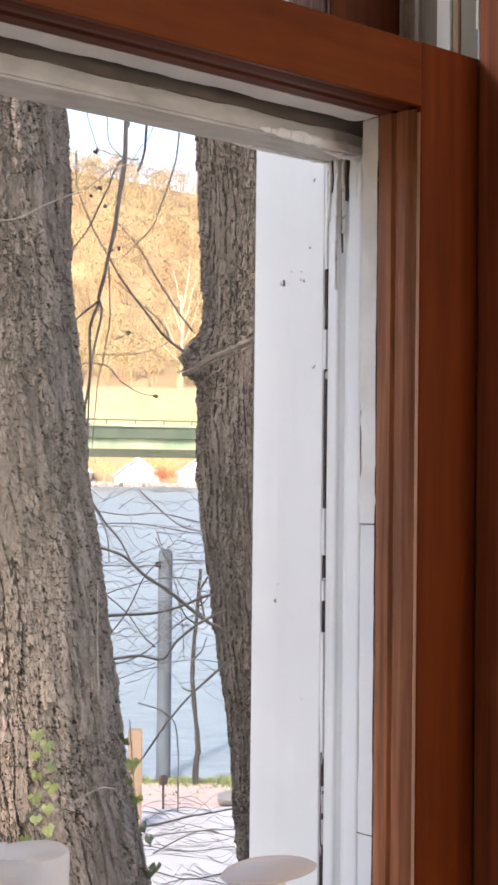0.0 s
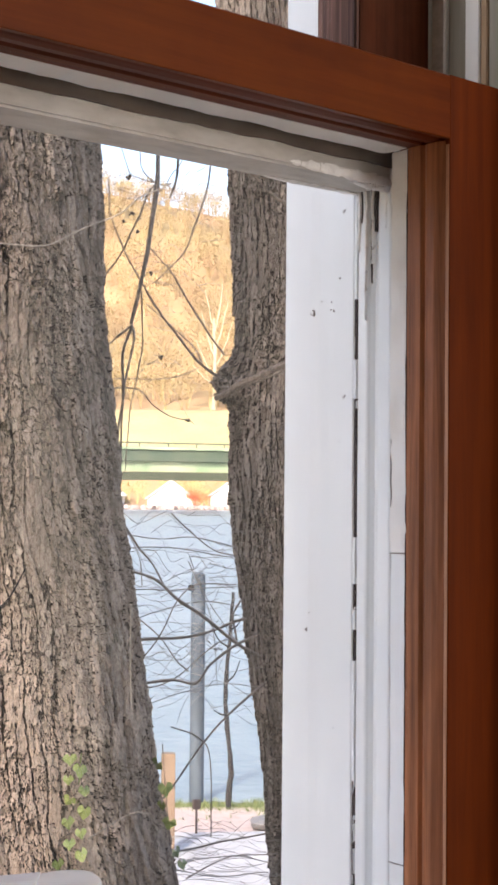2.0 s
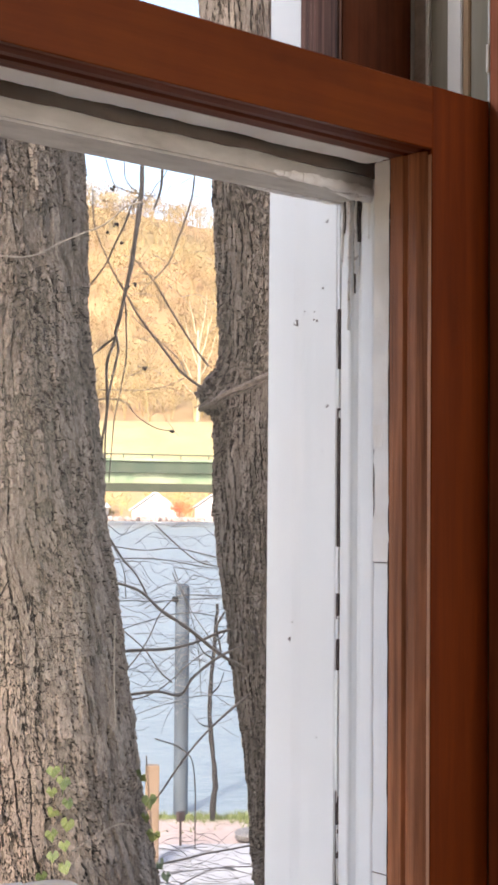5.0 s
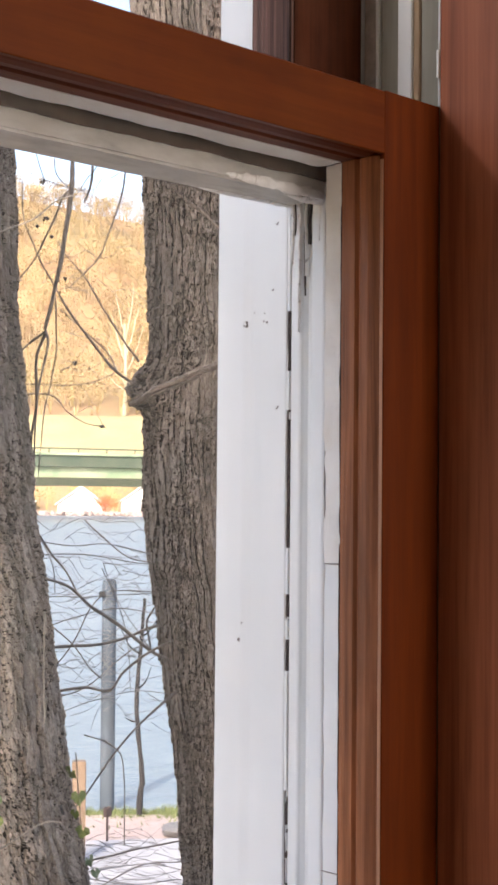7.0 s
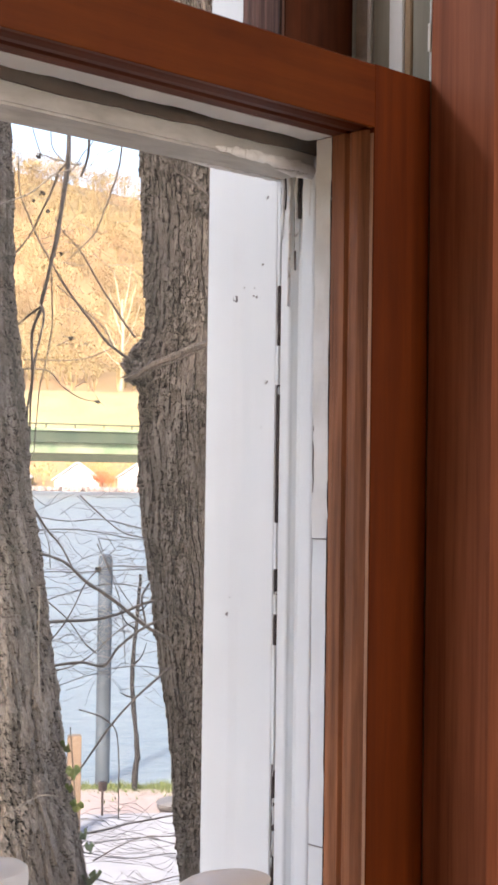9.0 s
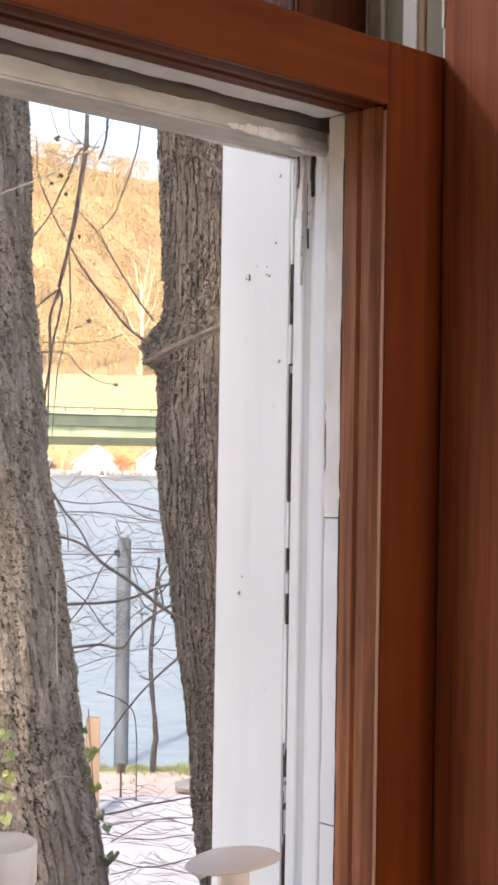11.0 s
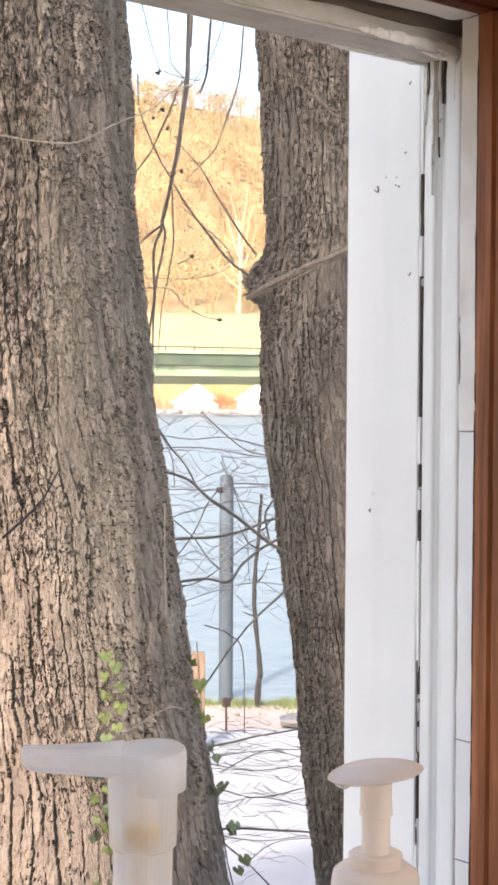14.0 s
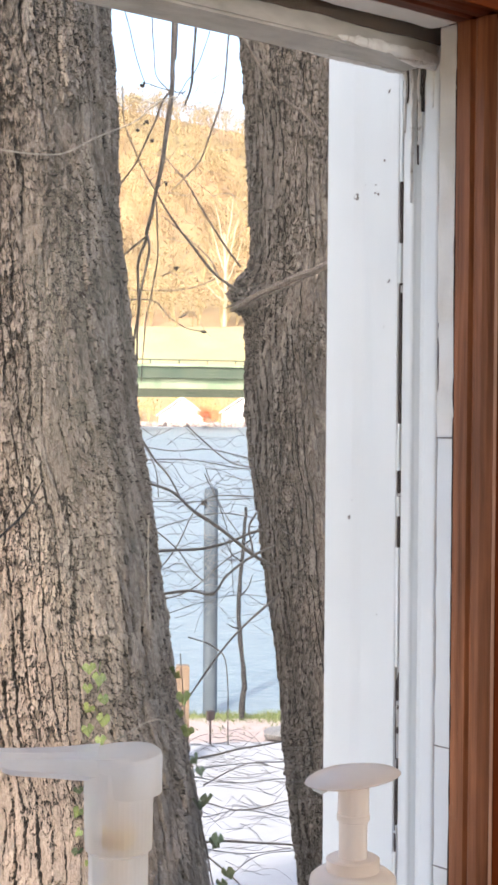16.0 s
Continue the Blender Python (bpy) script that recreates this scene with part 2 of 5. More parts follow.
M_RUST = surface("rusty_rod", (0.035, 0.022, 0.02), (0.075, 0.045, 0.04), 30)
M_GREEN_D = surface("dark_green_girder", (0.034, 0.056, 0.040), (0.066, 0.088, 0.056), 0.9, (1, 1, 0.4), 0.6, 0.3, 0.002, (0.11, 0.125, 0.082), 0.35, 0.6)
M_GREEN_L = surface("pale_green_girder", (0.10, 0.17, 0.105), (0.24, 0.31, 0.19), 0.35, (1, 1, 0.6), 0.6, 0.3, 0.002, (0.42, 0.45, 0.30), 0.16, 0.9)
M_HOUSE = surface("white_clapboard", (0.72, 0.72, 0.72), (0.8, 0.8, 0.8), 0.6)
M_ROOF = surface("grey_shingle", (0.55, 0.55, 0.56), (0.66, 0.66, 0.66), 0.8)
M_HILL = surface("autumn_hillside", (0.15, 0.102, 0.050), (0.245, 0.19, 0.093), 0.06, (1, 1, 1), 0.95, 0.3, 0.5, (0.34, 0.19, 0.10), 0.02, 0.7)
M_FIELD = surface("dry_meadow", (0.235, 0.19, 0.09), (0.31, 0.26, 0.13), 0.12, (1, 1, 1), 0.95)


def leaf_mat(name, stops, patches=0.0):
    m, nt, b = node_mat(name)
    geo = nt.nodes.new("ShaderNodeNewGeometry")
    col = ramp(nt, geo.outputs["Random Per Island"], stops)
    if patches:
        # stands of one colour: rusty, bare pinkish brown, bright yellow
        for scale, tint, lo in ((0.085, (0.22, 0.118, 0.072), 0.52), (0.13, (0.165, 0.108, 0.08), 0.55), (0.075, (0.42, 0.345, 0.19), 0.53), (0.022, (0.19, 0.12, 0.088), 0.56)):
            p = noise_node(nt, scale, (1, 1, 1.3), 5, 0.65, 0.4)
            col = mix(nt, ramp(nt, p, ((lo, (0, 0, 0)), (lo + 0.12, (patches,) * 3))), col, tint)
    nt.links.new(col, b.inputs["Base Color"])
    b.inputs["Roughness"].default_value = 0.9
    return m


M_LEAVES = leaf_mat("autumn_leaves", ((0.0, (0.195, 0.132, 0.062)), (0.45, (0.25, 0.184, 0.086)), (1.0, (0.325, 0.268, 0.137))), 0.75)
M_RED = leaf_mat("red_leaves", ((0.0, (0.42, 0.085, 0.04)), (0.5, (0.52, 0.15, 0.06)), (1.0, (0.55, 0.27, 0.13))))
M_BUSH = leaf_mat("yellow_green_leaves", ((0.0, (0.20, 0.165, 0.06)), (0.5, (0.30, 0.25, 0.09)), (1.0, (0.38, 0.33, 0.14))))
M_OLIVE = surface("weathered_olive_girder", (0.026, 0.034, 0.020), (0.055, 0.064, 0.038), 0.9, (1, 1, 0.4), 0.6)
M_WORN = surface("worn_sash_edge", (0.022, 0.015, 0.014), (0.19, 0.105, 0.085), 40, (9, 9, 0.12), 0.7, 0.4, 0.001, (0.05, 0.028, 0.022), 9, 0.6, 0.0, 0.1)
M_BIRCH = surface("pale_bare_tree_bark", (0.30, 0.265, 0.185), (0.40, 0.355, 0.255), 2.0)
M_BUD = surface("dry_seed_head", (0.035, 0.026, 0.020), (0.075, 0.055, 0.04), 60)
M_MOSS = surface("dark_mossy_burr", (0.055, 0.050, 0.040), (0.13, 0.115, 0.090), 45, (1, 1, 1), 0.95, 0.6, 0.004)


def water_mat():
    m, nt, b = node_mat("rippled_river")
    g = noise_node(nt, 1.2, (1, 1, 1), 6, 0.65)
    nt.links.new(ramp(nt, g, ((0.3, (0.115, 0.155, 0.18)), (0.7, (0.155, 0.195, 0.22)))), b.inputs["Base Color"])
    b.inputs["Roughness"].default_value, b.inputs["IOR"].default_value = 0.38, 1.33
    bump(nt, b, g, 0.8, 0.12)
    return m


def glass_mat():
    m, nt, b = node_mat("window_glass")
    nt.nodes.remove(b)
    tr, gl, df = (nt.nodes.new("ShaderNodeBsdf" + k) for k in ("Transparent", "Glossy", "Diffuse"))
    gl.inputs["Roughness"].default_value = 0.02
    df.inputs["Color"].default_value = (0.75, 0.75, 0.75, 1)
    fr = nt.nodes.new("ShaderNodeLayerWeight")
    fr.inputs["Blend"].default_value = 0.5
    shine = ramp(nt, fr.outputs["Facing"], ((0.0, (0.02,) * 3), (0.6, (0.035,) * 3), (1.0, (0.5,) * 3)))
    mx, my = nt.nodes.new("ShaderNodeMixShader"), nt.nodes.new("ShaderNodeMixShader")
    # patchy dust, its pale diffuse colour also painting a faint haze over the view
    dust_haze = ramp(nt, noise_node(nt, 12, (1, 1, 1), 6, 0.7), ((0.4, (0.003,) * 3), (0.75, (0.022,) * 3)))
    nt.links.new(dust_haze, my.inputs[0])
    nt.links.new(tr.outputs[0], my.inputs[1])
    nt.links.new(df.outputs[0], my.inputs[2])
    nt.links.new(shine, mx.inputs[0])
    nt.links.new(my.outputs[0], mx.inputs[1])
    nt.links.new(gl.outputs[0], mx.inputs[2])
    nt.links.new(mx.outputs[0], nt.nodes["Material Output"].inputs["Surface"])
    return m


def plastic_mat(name, col, see, thin):
    """Thin-walled milky plastic: part scattered light, part light let through, part clear, under a gloss."""
    m, nt, b = node_mat(name)
    g = noise_node(nt, 40, (1, 1, 1), 4, 0.6)
    c = ramp(nt, g, ((0.3, tuple(k * 0.94 for k in col)), (0.7, col)))
    b.inputs["Roughness"].default_value = 0.16
    tl, tp = nt.nodes.new("ShaderNodeBsdfTranslucent"), nt.nodes.new("ShaderNodeBsdfTransparent")
    nt.links.new(c, b.inputs["Base Color"])
    nt.links.new(c, tl.inputs["Color"])
    m1, m2 = nt.nodes.new("ShaderNodeMixShader"), nt.nodes.new("ShaderNodeMixShader")
    m1.inputs[0].default_value, m2.inputs[0].default_value = thin, see
    nt.links.new(b.outputs[0], m1.inputs[1])
    nt.links.new(tl.outputs[0], m1.inputs[2])
    nt.links.new(m1.outputs[0], m2.inputs[1])
    nt.links.new(tp.outputs[0], m2.inputs[2])
    nt.links.new(m2.outputs[0], nt.nodes["Material Output"].inputs["Surface"])
    return m


M_WATER, M_GLASS = water_mat(), glass_mat()
M_CLEAR = plastic_mat("cloudy_plastic", (0.99, 0.985, 0.975), 0.40, 0.70)
M_AMBER = plastic_mat("amber_soap", (0.90, 0.66, 0.16), 0.1, 0.5)
M_CREAM = plastic_mat("cream_plastic", (0.99, 0.915, 0.845), 0.12, 0.50)


# ---- mesh helpers ----
def link(name, bm, mat, parent=None, label="", smooth=False):
    me = bpy.data.meshes.new(name)
    bm.to_mesh(me)
    bm.free()
    me.materials.append(mat)
    if smooth:
        # keep the creases crisp
        me.set_sharp_from_angle(angle=radians(38))
        me.polygons.foreach_set("use_smooth", [True] * len(me.polygons))
    ob = new(name, me)
    if parent:
        ob.parent = parent
    if label:
        ob["label"] = label
    return ob


def part(name, bm, mat, parent, label="", smooth=False):
    ob = link(name, bm, mat, parent, label, smooth)
    ob.matrix_parent_inverse = parent.matrix_basis.inverted()
    return ob


def thing(name, at, label, category, group="", kind=""):
    ob = new(name)
    ob.location = at
    ob.empty_display_size = 0.1
    return tagged(ob, label, category, group, kind)


def box(x0, x1, y0, y1, z0, z1, bevel=0.0):
    bm = bmesh.new()
    bmesh.ops.create_cube(bm, size=1)
    for v in bm.verts:
        v.co = Vector((x0 + (v.co.x + 0.5) * (x1 - x0), y0 + (v.co.y + 0.5) * (y1 - y0), z0 + (v.co.z + 0.5) * (z1 - z0)))
    if bevel:
        bmesh.ops.bevel(bm, geom=bm.edges[:], offset=bevel, segments=2, affect="EDGES")
    return bm


def extrude(profile, place, a, b):
    """Sweeps a closed profile of (p, q) pairs from a to b; place(p, q, s) gives the point."""
    bm = bmesh.new()
    one = [bm.verts.new(place(p, q, a)) for p, q in profile]
    two = [bm.verts.new(place(p, q, b)) for p, q in profile]
    n = len(profile)
    for i in range(n):
        bm.faces.new((one[i], one[(i + 1) % n], two[(i + 1) % n], two[i]))
    bm.faces.new(one[::-1])
    bm.faces.new(two)
    bmesh.ops.recalc_face_normals(bm, faces=bm.faces[:])
    return bm


def rough_box(x0, x1, y0, y1, z0, z1, step, amp, seed):
    """A box cut into small cells whose corners are shaken: old putty, flaking paint, chips."""
    bm = box(x0, x1, y0, y1, z0, z1)
    for axis, lo, hi in ((0, x0, x1), (1, y0, y1), (2, z0, z1)):
        n = max(1, int((hi - lo) / step))
        for i in range(1, n):
            co, no = [0, 0, 0], [0, 0, 0]
            co[axis], no[axis] = lo + (hi - lo) * i / n, 1
            bmesh.ops.bisect_plane(bm, geom=bm.verts[:] + bm.edges[:] + bm.faces[:], plane_co=co, plane_no=no)
    for v in bm.verts:
        q = v.co * 90 + Vector((seed, 0, 0))
        v.co += noise.noise_vector(q) * amp + noise.noise_vector(q * 0.3) * amp
    return bm


def tube(points, r0, r1, sides=6, wobble=0.0, seed=0, steps=5):
    """A tapered round stem through the points, smoothed, with a little wobble."""
    p = [Vector(q) for q in points]
    p = [p[0] * 2 - p[1]] + p + [p[-1] * 2 - p[-2]]
    line = []
    for i in range(1, len(p) - 2):
        for k in range(steps):
            t = k / steps
            line.append(0.5 * (2 * p[i] + (p[i + 1] - p[i - 1]) * t + (2 * p[i - 1] - 5 * p[i] + 4 * p[i + 1] - p[i + 2]) * t * t
                               + (3 * p[i] - p[i - 1] - 3 * p[i + 1] + p[i + 2]) * t ** 3))
    line.append(p[-2])
    bm = bmesh.new()
    rings = []
    for i, c in enumerate(line):
        d = (line[min(i + 1, len(line) - 1)] - line[max(i - 1, 0)]).normalized()
        a = d.orthogonal().normalized()
        b = d.cross(a)
        c = c + noise.noise_vector(c * 9 + Vector((seed, 0, 0))) * wobble
        r = r0 + (r1 - r0) * i / (len(line) - 1)
        r *= 1 + 0.25 * noise.noise(c * 40)
        rings.append([bm.verts.new(c + (a * math.cos(w) + b * math.sin(w)) * r) for w in (math.tau * k / sides for k in range(sides))])
    for s, e in zip(rings, rings[1:]):
        # pair each ring with the nearest corner of the next, so that the stem does not twist
        j = min(range(sides), key=lambda k: (e[k].co - s[0].co).length)
        for k in range(sides):
            bm.faces.new((s[k], s[(k + 1) % sides], e[(k + 1 + j) % sides], e[(k + j) % sides]))
    bm.faces.new(rings[0][::-1])
    bm.faces.new(rings[-1])
    bmesh.ops.recalc_face_normals(bm, faces=bm.faces[:])
    return bm


def lathe(profile, centre, sides=40):
    """Turns (radius, height) pairs round an upright axis at centre."""
    bm = bmesh.new()
    rings = []
    for r, z in profile:
        rings.append([bm.verts.new((centre[0] + r * math.cos(math.tau * k / sides), centre[1] + r * math.sin(math.tau * k / sides), z)) for k in range(sides)])
    for s, e in zip(rings, rings[1:]):
        for k in range(sides):
            bm.faces.new((s[k], s[(k + 1) % sides], e[(k + 1) % sides], e[k]))
    bm.faces.new(rings[0][::-1])
    bm.faces.new(rings[-1])
    bmesh.ops.recalc_face_normals(bm, faces=bm.faces[:])
    return bm


def upright(p, q, s):
    return (p, q, s)


def along(p, q, s):
    return (s, p, q)


# ---- the room: plain walls that close it ----
X0, X1, Y0, ZC = -2.6, 1.5, -3.0, 2.5
WX0, WX1, WZ0, WZ1 = -0.86, 0.054, 1.0, 2.3
YW = 0.155
floor = tagged(link("floor", box(X0, X1, Y0, 0.0, -0.1, 0.0), M_FLOOR), "brown wooden floor of the room", "floor", kind="structure")
ceiling = tagged(link("ceiling", box(X0, X1, Y0, 0.0, ZC, ZC + 0.1), M_WALL), "cream painted ceiling of the room", "ceiling", kind="structure")
wall_west = tagged(link("wall_west", box(X0 - 0.15, X0, Y0 - 0.15, -0.002, -0.1, ZC + 0.1), M_WALL), "cream painted plain wall", "wall", kind="structure")
wall_east = tagged(link("wall_east", box(X1, X1 + 0.15, Y0 - 0.15, -0.002, -0.1, ZC + 0.1), M_WALL), "cream painted plain wall", "wall", kind="structure")


def wall_with_opening(name, x0, x1, y0, y1, z0, z1, ox0, ox1, oz0, oz1, mat):
    bm = bmesh.new()
    for a in ((x0, ox0, z0, z1), (ox1, x1, z0, z1), (ox0, ox1, z0, oz0), (ox0, ox1, oz1, z1)):
        b = box(a[0], a[1], y0, y1, a[2], a[3])
        me = bpy.data.meshes.new("tmp")
        b.to_mesh(me)
        b.free()
        bm.from_mesh(me)
        bpy.data.meshes.remove(me)
    return link(name, bm, mat)


# unseen wall; its opening is added to hold the fill lamp
tagged(wall_with_opening("wall_south", X0, X1, Y0 - 0.15, Y0, -0.1, ZC + 0.1, 0.05, 1.23, 1.15, 2.35, M_WALL), "unseen cream painted wall with an opening added for the fill lamp", "wall", kind="structure")
# the wall's unseen height and length are set to keep sun off the trees
tagged(wall_with_opening("wall_north", -9, 4, 0.0, YW - 0.006, -2.4, 9.4, WX0, WX1 + 0.012, WZ0, WZ1, M_SIDING), "outer house wall round the sash window, extended unseen to shade the trees", "wall", kind="structure")

# ---- the window's fixed frame ----
window = thing("window_1", (0, 0.08, WZ0), "old double-hung sash window, varnished inside and white outside", "window", kind="structure")
TOP = WZ1 - 0.002
# inside stop and casing
part("inner_stop", extrude([(0.0515, 0.0), (0.0515, -0.046), (0.056, -0.05), (0.066, -0.05), (0.066, 0.0)], upright, WZ0, TOP), M_CASING, window, "brown varnished stop board")
part("casing", extrude([(0.0665, -0.0015), (0.0665, -0.046), (0.070, -0.05), (0.16, -0.05), (0.165, -0.045), (0.165, -0.0015)], upright, WZ0 - 0.02, WZ1 + 0.1), M_CASING, window, "brown varnished casing board")
# strips of the inner track beside and above the lower sash: (x of the face, y from, y to)
for nm, x, ya, yb, mt in (("track_strip", 0.0520, 0.0005, 0.003, M_WHITE), ("track_strip", 0.0535, 0.003, 0.017, M_ALU), ("track_strip", 0.0525, 0.017, 0.0225, M_TAN),
                          ("parting_strip", 0.0515, 0.0225, 0.034, M_WHITE), ("track_strip", 0.0535, 0.034, 0.049, M_ALU), ("track_strip", 0.0515, 0.049, 0.052, M_WHITE),
                          ("track_strip", 0.0530, 0.052, 0.0625, M_GREY)):
    part(nm, box(x, 0.0655, ya, yb - 0.0004, 1.6375 if yb < 0.0035 else WZ0, TOP, 0.0006), mt, window)
part("latch_plate", box(0.0505, 0.0518, 0.0006, 0.0026, 1.655, 1.672, 0.0003), M_PUTTY, window, "small pale metal catch")
# the outer jamb, from the track to the edge of the outer board
JZ = TOP
part("inner_jamb", extrude([(0.0655, 0.0640), (0.0212, 0.0640), (0.0204, 0.0646), (0.0200, 0.0660), (0.0202, 0.0748), (0.0215, 0.0760), (0.0250, 0.0775), (0.0268, 0.0800), (0.0262, 0.0832), (0.0238, 0.0850), (0.0222, 0.0858), (0.0216, 0.0870), (0.0214, 0.0934), (0.0220, 0.0942), (0.0655, 0.0942)], upright, WZ0, JZ), M_WHITE, window, "white painted moulded jamb")
part("jamb_gap", rough_box(0.0209, 0.0300, 0.0944, 0.0961, WZ0, 1.6, 0.004, 0.00015, 5), M_CRACK, window, "dark open joint between the jamb boards")
part("outer_board", extrude([(0.0655, 0.0963), (0.0210, 0.0963), (0.0202, 0.0968), (0.0200, 0.0976), (0.0200, 0.1262), (0.0198, 0.1285), (0.0193, 0.1325), (0.0191, 0.1345), (0.0191, 0.1580), (0.0196, 0.1588), (0.0655, 0.1588)], upright, WZ0, JZ), M_WHITE, window, "white painted outer board with a slight ridge")
part("parting_bead", box(0.0225, 0.0655, 0.0459, 0.0639, WZ0, 1.6, 0.0004), M_WHITE, window)
# filler that bridges the joint, leaving open stretches
for za, zb in ((1.0, 1.1035), (1.1155, 1.1170), (1.2195, 1.2935), (1.3130, 1.3250), (1.3410, 1.3700), (1.4565, 1.4810), (1.5190, 1.6)):
    part("joint_filler", rough_box(0.0203, 0.036, 0.0942, 0.09635, za, zb, 0.004, 0.0003, za * 9), M_WHITE, window, "cracked white filler")
# left jamb, head and sill
part("left_jamb", box(WX0 + 0.002, WX0 + 0.03, -0.03, 0.15, WZ0, TOP), M_CASING, window)
part("head_jamb", box(WX0 + 0.0305, 0.0180, -0.03, 0.15, TOP - 0.03, TOP), M_CASING, window)
tagged(link("window_sill", box(WX0 - 0.08, 0.17, -0.20, 0.0, WZ0 - 0.032, WZ0, 0.006), M_CASING), "deep brown varnished window sill board", "window sill", kind="structure")
part("outer_sill", box(WX0 + 0.031, 0.0178, 0.001, 0.2, WZ0 - 0.03, WZ0 + 0.004, 0.003), M_WHITE, window)

# ---- lower sash ----
SX0, SZ0, SZT = -0.80, 1.035, 1.6365
sash = thing("lower_sash", (-0.37, 0.02, SZ0), "red-brown varnished lower window sash, weathered white outside", "window sash")
# the inner edge: arris, bead, hollow, fillet; p runs outward from the opening's edge, q is the depth
MOULD = [(0.0022, 0.0038), (0.0022, 0.0052), (0.0008, 0.009), (0.0, 0.0125), (0.0004, 0.018), (0.0018, 0.0205), (0.0, 0.0225), (0.0, 0.0325), (0.006, 0.0325), (0.006, 0.0038)]
part("stile", extrude([(0.0004, 0.0), (0.0502, 0.0), (0.0505, 0.0003), (0.0505, 0.0445), (0.00605, 0.0445), (0.00605, 0.0036), (0.0, 0.0036), (0.0, 0.0004)], upright, SZ0, SZT), M_STILE, sash)
# bright line of light along the arris, laid on as a pale strip
part("lit_edge", box(-0.0004, -0.00005, 0.0008, 0.0030, SZ0 + 0.06, 1.597), M_ARRIS, sash, "pale strip for the lit arris")
part("moulding", extrude(MOULD, upright, SZ0 + 0.06, 1.6), M_MOULD, sash, "worn brown moulded edge")
part("top_rail", extrude([(0.0, 1.6004), (0.0, SZT - 0.001), (0.001, SZT), (0.0445, SZT), (0.0445, 1.60605), (0.0036, 1.60605), (0.0036, 1.6), (0.0004, 1.6)], along, SX0 + 0.05, -0.0001), M_RAIL, sash)
part("rail_tenon", box(-0.0001, 0.0060, 0.0037, 0.0445, 1.60605, SZT), M_RAIL, sash)
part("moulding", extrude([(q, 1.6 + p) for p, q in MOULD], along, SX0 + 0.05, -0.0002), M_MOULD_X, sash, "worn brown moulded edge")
part("stile", box(SX0, SX0 + 0.0495, 0.0, 0.0445, SZ0, SZT, 0.0012), M_STILE, sash)
part("bottom_rail", box(SX0 + 0.05, 0.006, 0.0, 0.0445, SZ0, SZ0 + 0.0595, 0.0012), M_RAIL, sash)
part("glazing_putty", rough_box(0.0002, 0.006, 0.0330, 0.0455, 1.3632, 1.5995, 0.004, 0.0008, 3), M_PUTTY, sash, "cracked off-white glazing putty")
part("glazing_putty", rough_box(0.0006, 0.006, 0.0335, 0.0450, SZ0 + 0.06, 1.3626, 0.006, 0.0004, 7), M_WHITE, sash, "white painted glazing putty")
part("glazing_putty", rough_box(SX0 + 0.05, -0.0005, 0.0326, 0.0515, 1.6000, 1.606, 0.006, 0.0007, 11), M_PUTTY, sash, "grey weathered glazing putty")
pane = part("pane", box(SX0 + 0.047, 0.0030, 0.0265, 0.0295, SZ0 + 0.055, 1.603), M_GLASS, sash, "slightly dusty clear glass with a painted faint haze")
pane.visible_shadow = False

# ---- upper sash ----
upper = thing("upper_sash", (-0.37, 0.08, 1.58), "brown upper window sash, weathered grey-white outside", "window sash")
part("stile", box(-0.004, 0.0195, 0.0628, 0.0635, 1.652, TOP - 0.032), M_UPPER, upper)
part("stile", box(-0.0130, 0.0195, 0.0636, 0.0970, 1.65, TOP - 0.032, 0.001), M_WORN, upper, "worn grey-brown glazing edge")
part("stile_face", box(-0.010, 0.0505, 0.0626, 0.0634, 1.6515, TOP - 0.032), M_UPPER, upper)
part("meeting_rail", box(SX0 + 0.02, 0.0195, 0.0640, 0.0970, 1.5850, 1.6495, 0.0015), M_GREY, upper, "grey weathered paint")
# brown strip coloured dark to stand for the shadow between the two rails
part("meeting_rail_face", rough_box(SX0 + 0.02, 0.0195, 0.0626, 0.0638, 1.5962, 1.6495, 0.006, 0.0007, 21), M_GAP, upper, "dusty unpainted wood, darkened for the shaded gap")
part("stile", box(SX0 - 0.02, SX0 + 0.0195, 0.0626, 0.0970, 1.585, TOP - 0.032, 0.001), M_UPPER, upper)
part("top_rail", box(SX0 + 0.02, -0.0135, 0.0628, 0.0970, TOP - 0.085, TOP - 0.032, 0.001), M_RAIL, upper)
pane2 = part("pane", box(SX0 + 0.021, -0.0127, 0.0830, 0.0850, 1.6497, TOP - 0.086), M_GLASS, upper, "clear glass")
pane2.visible_shadow = False
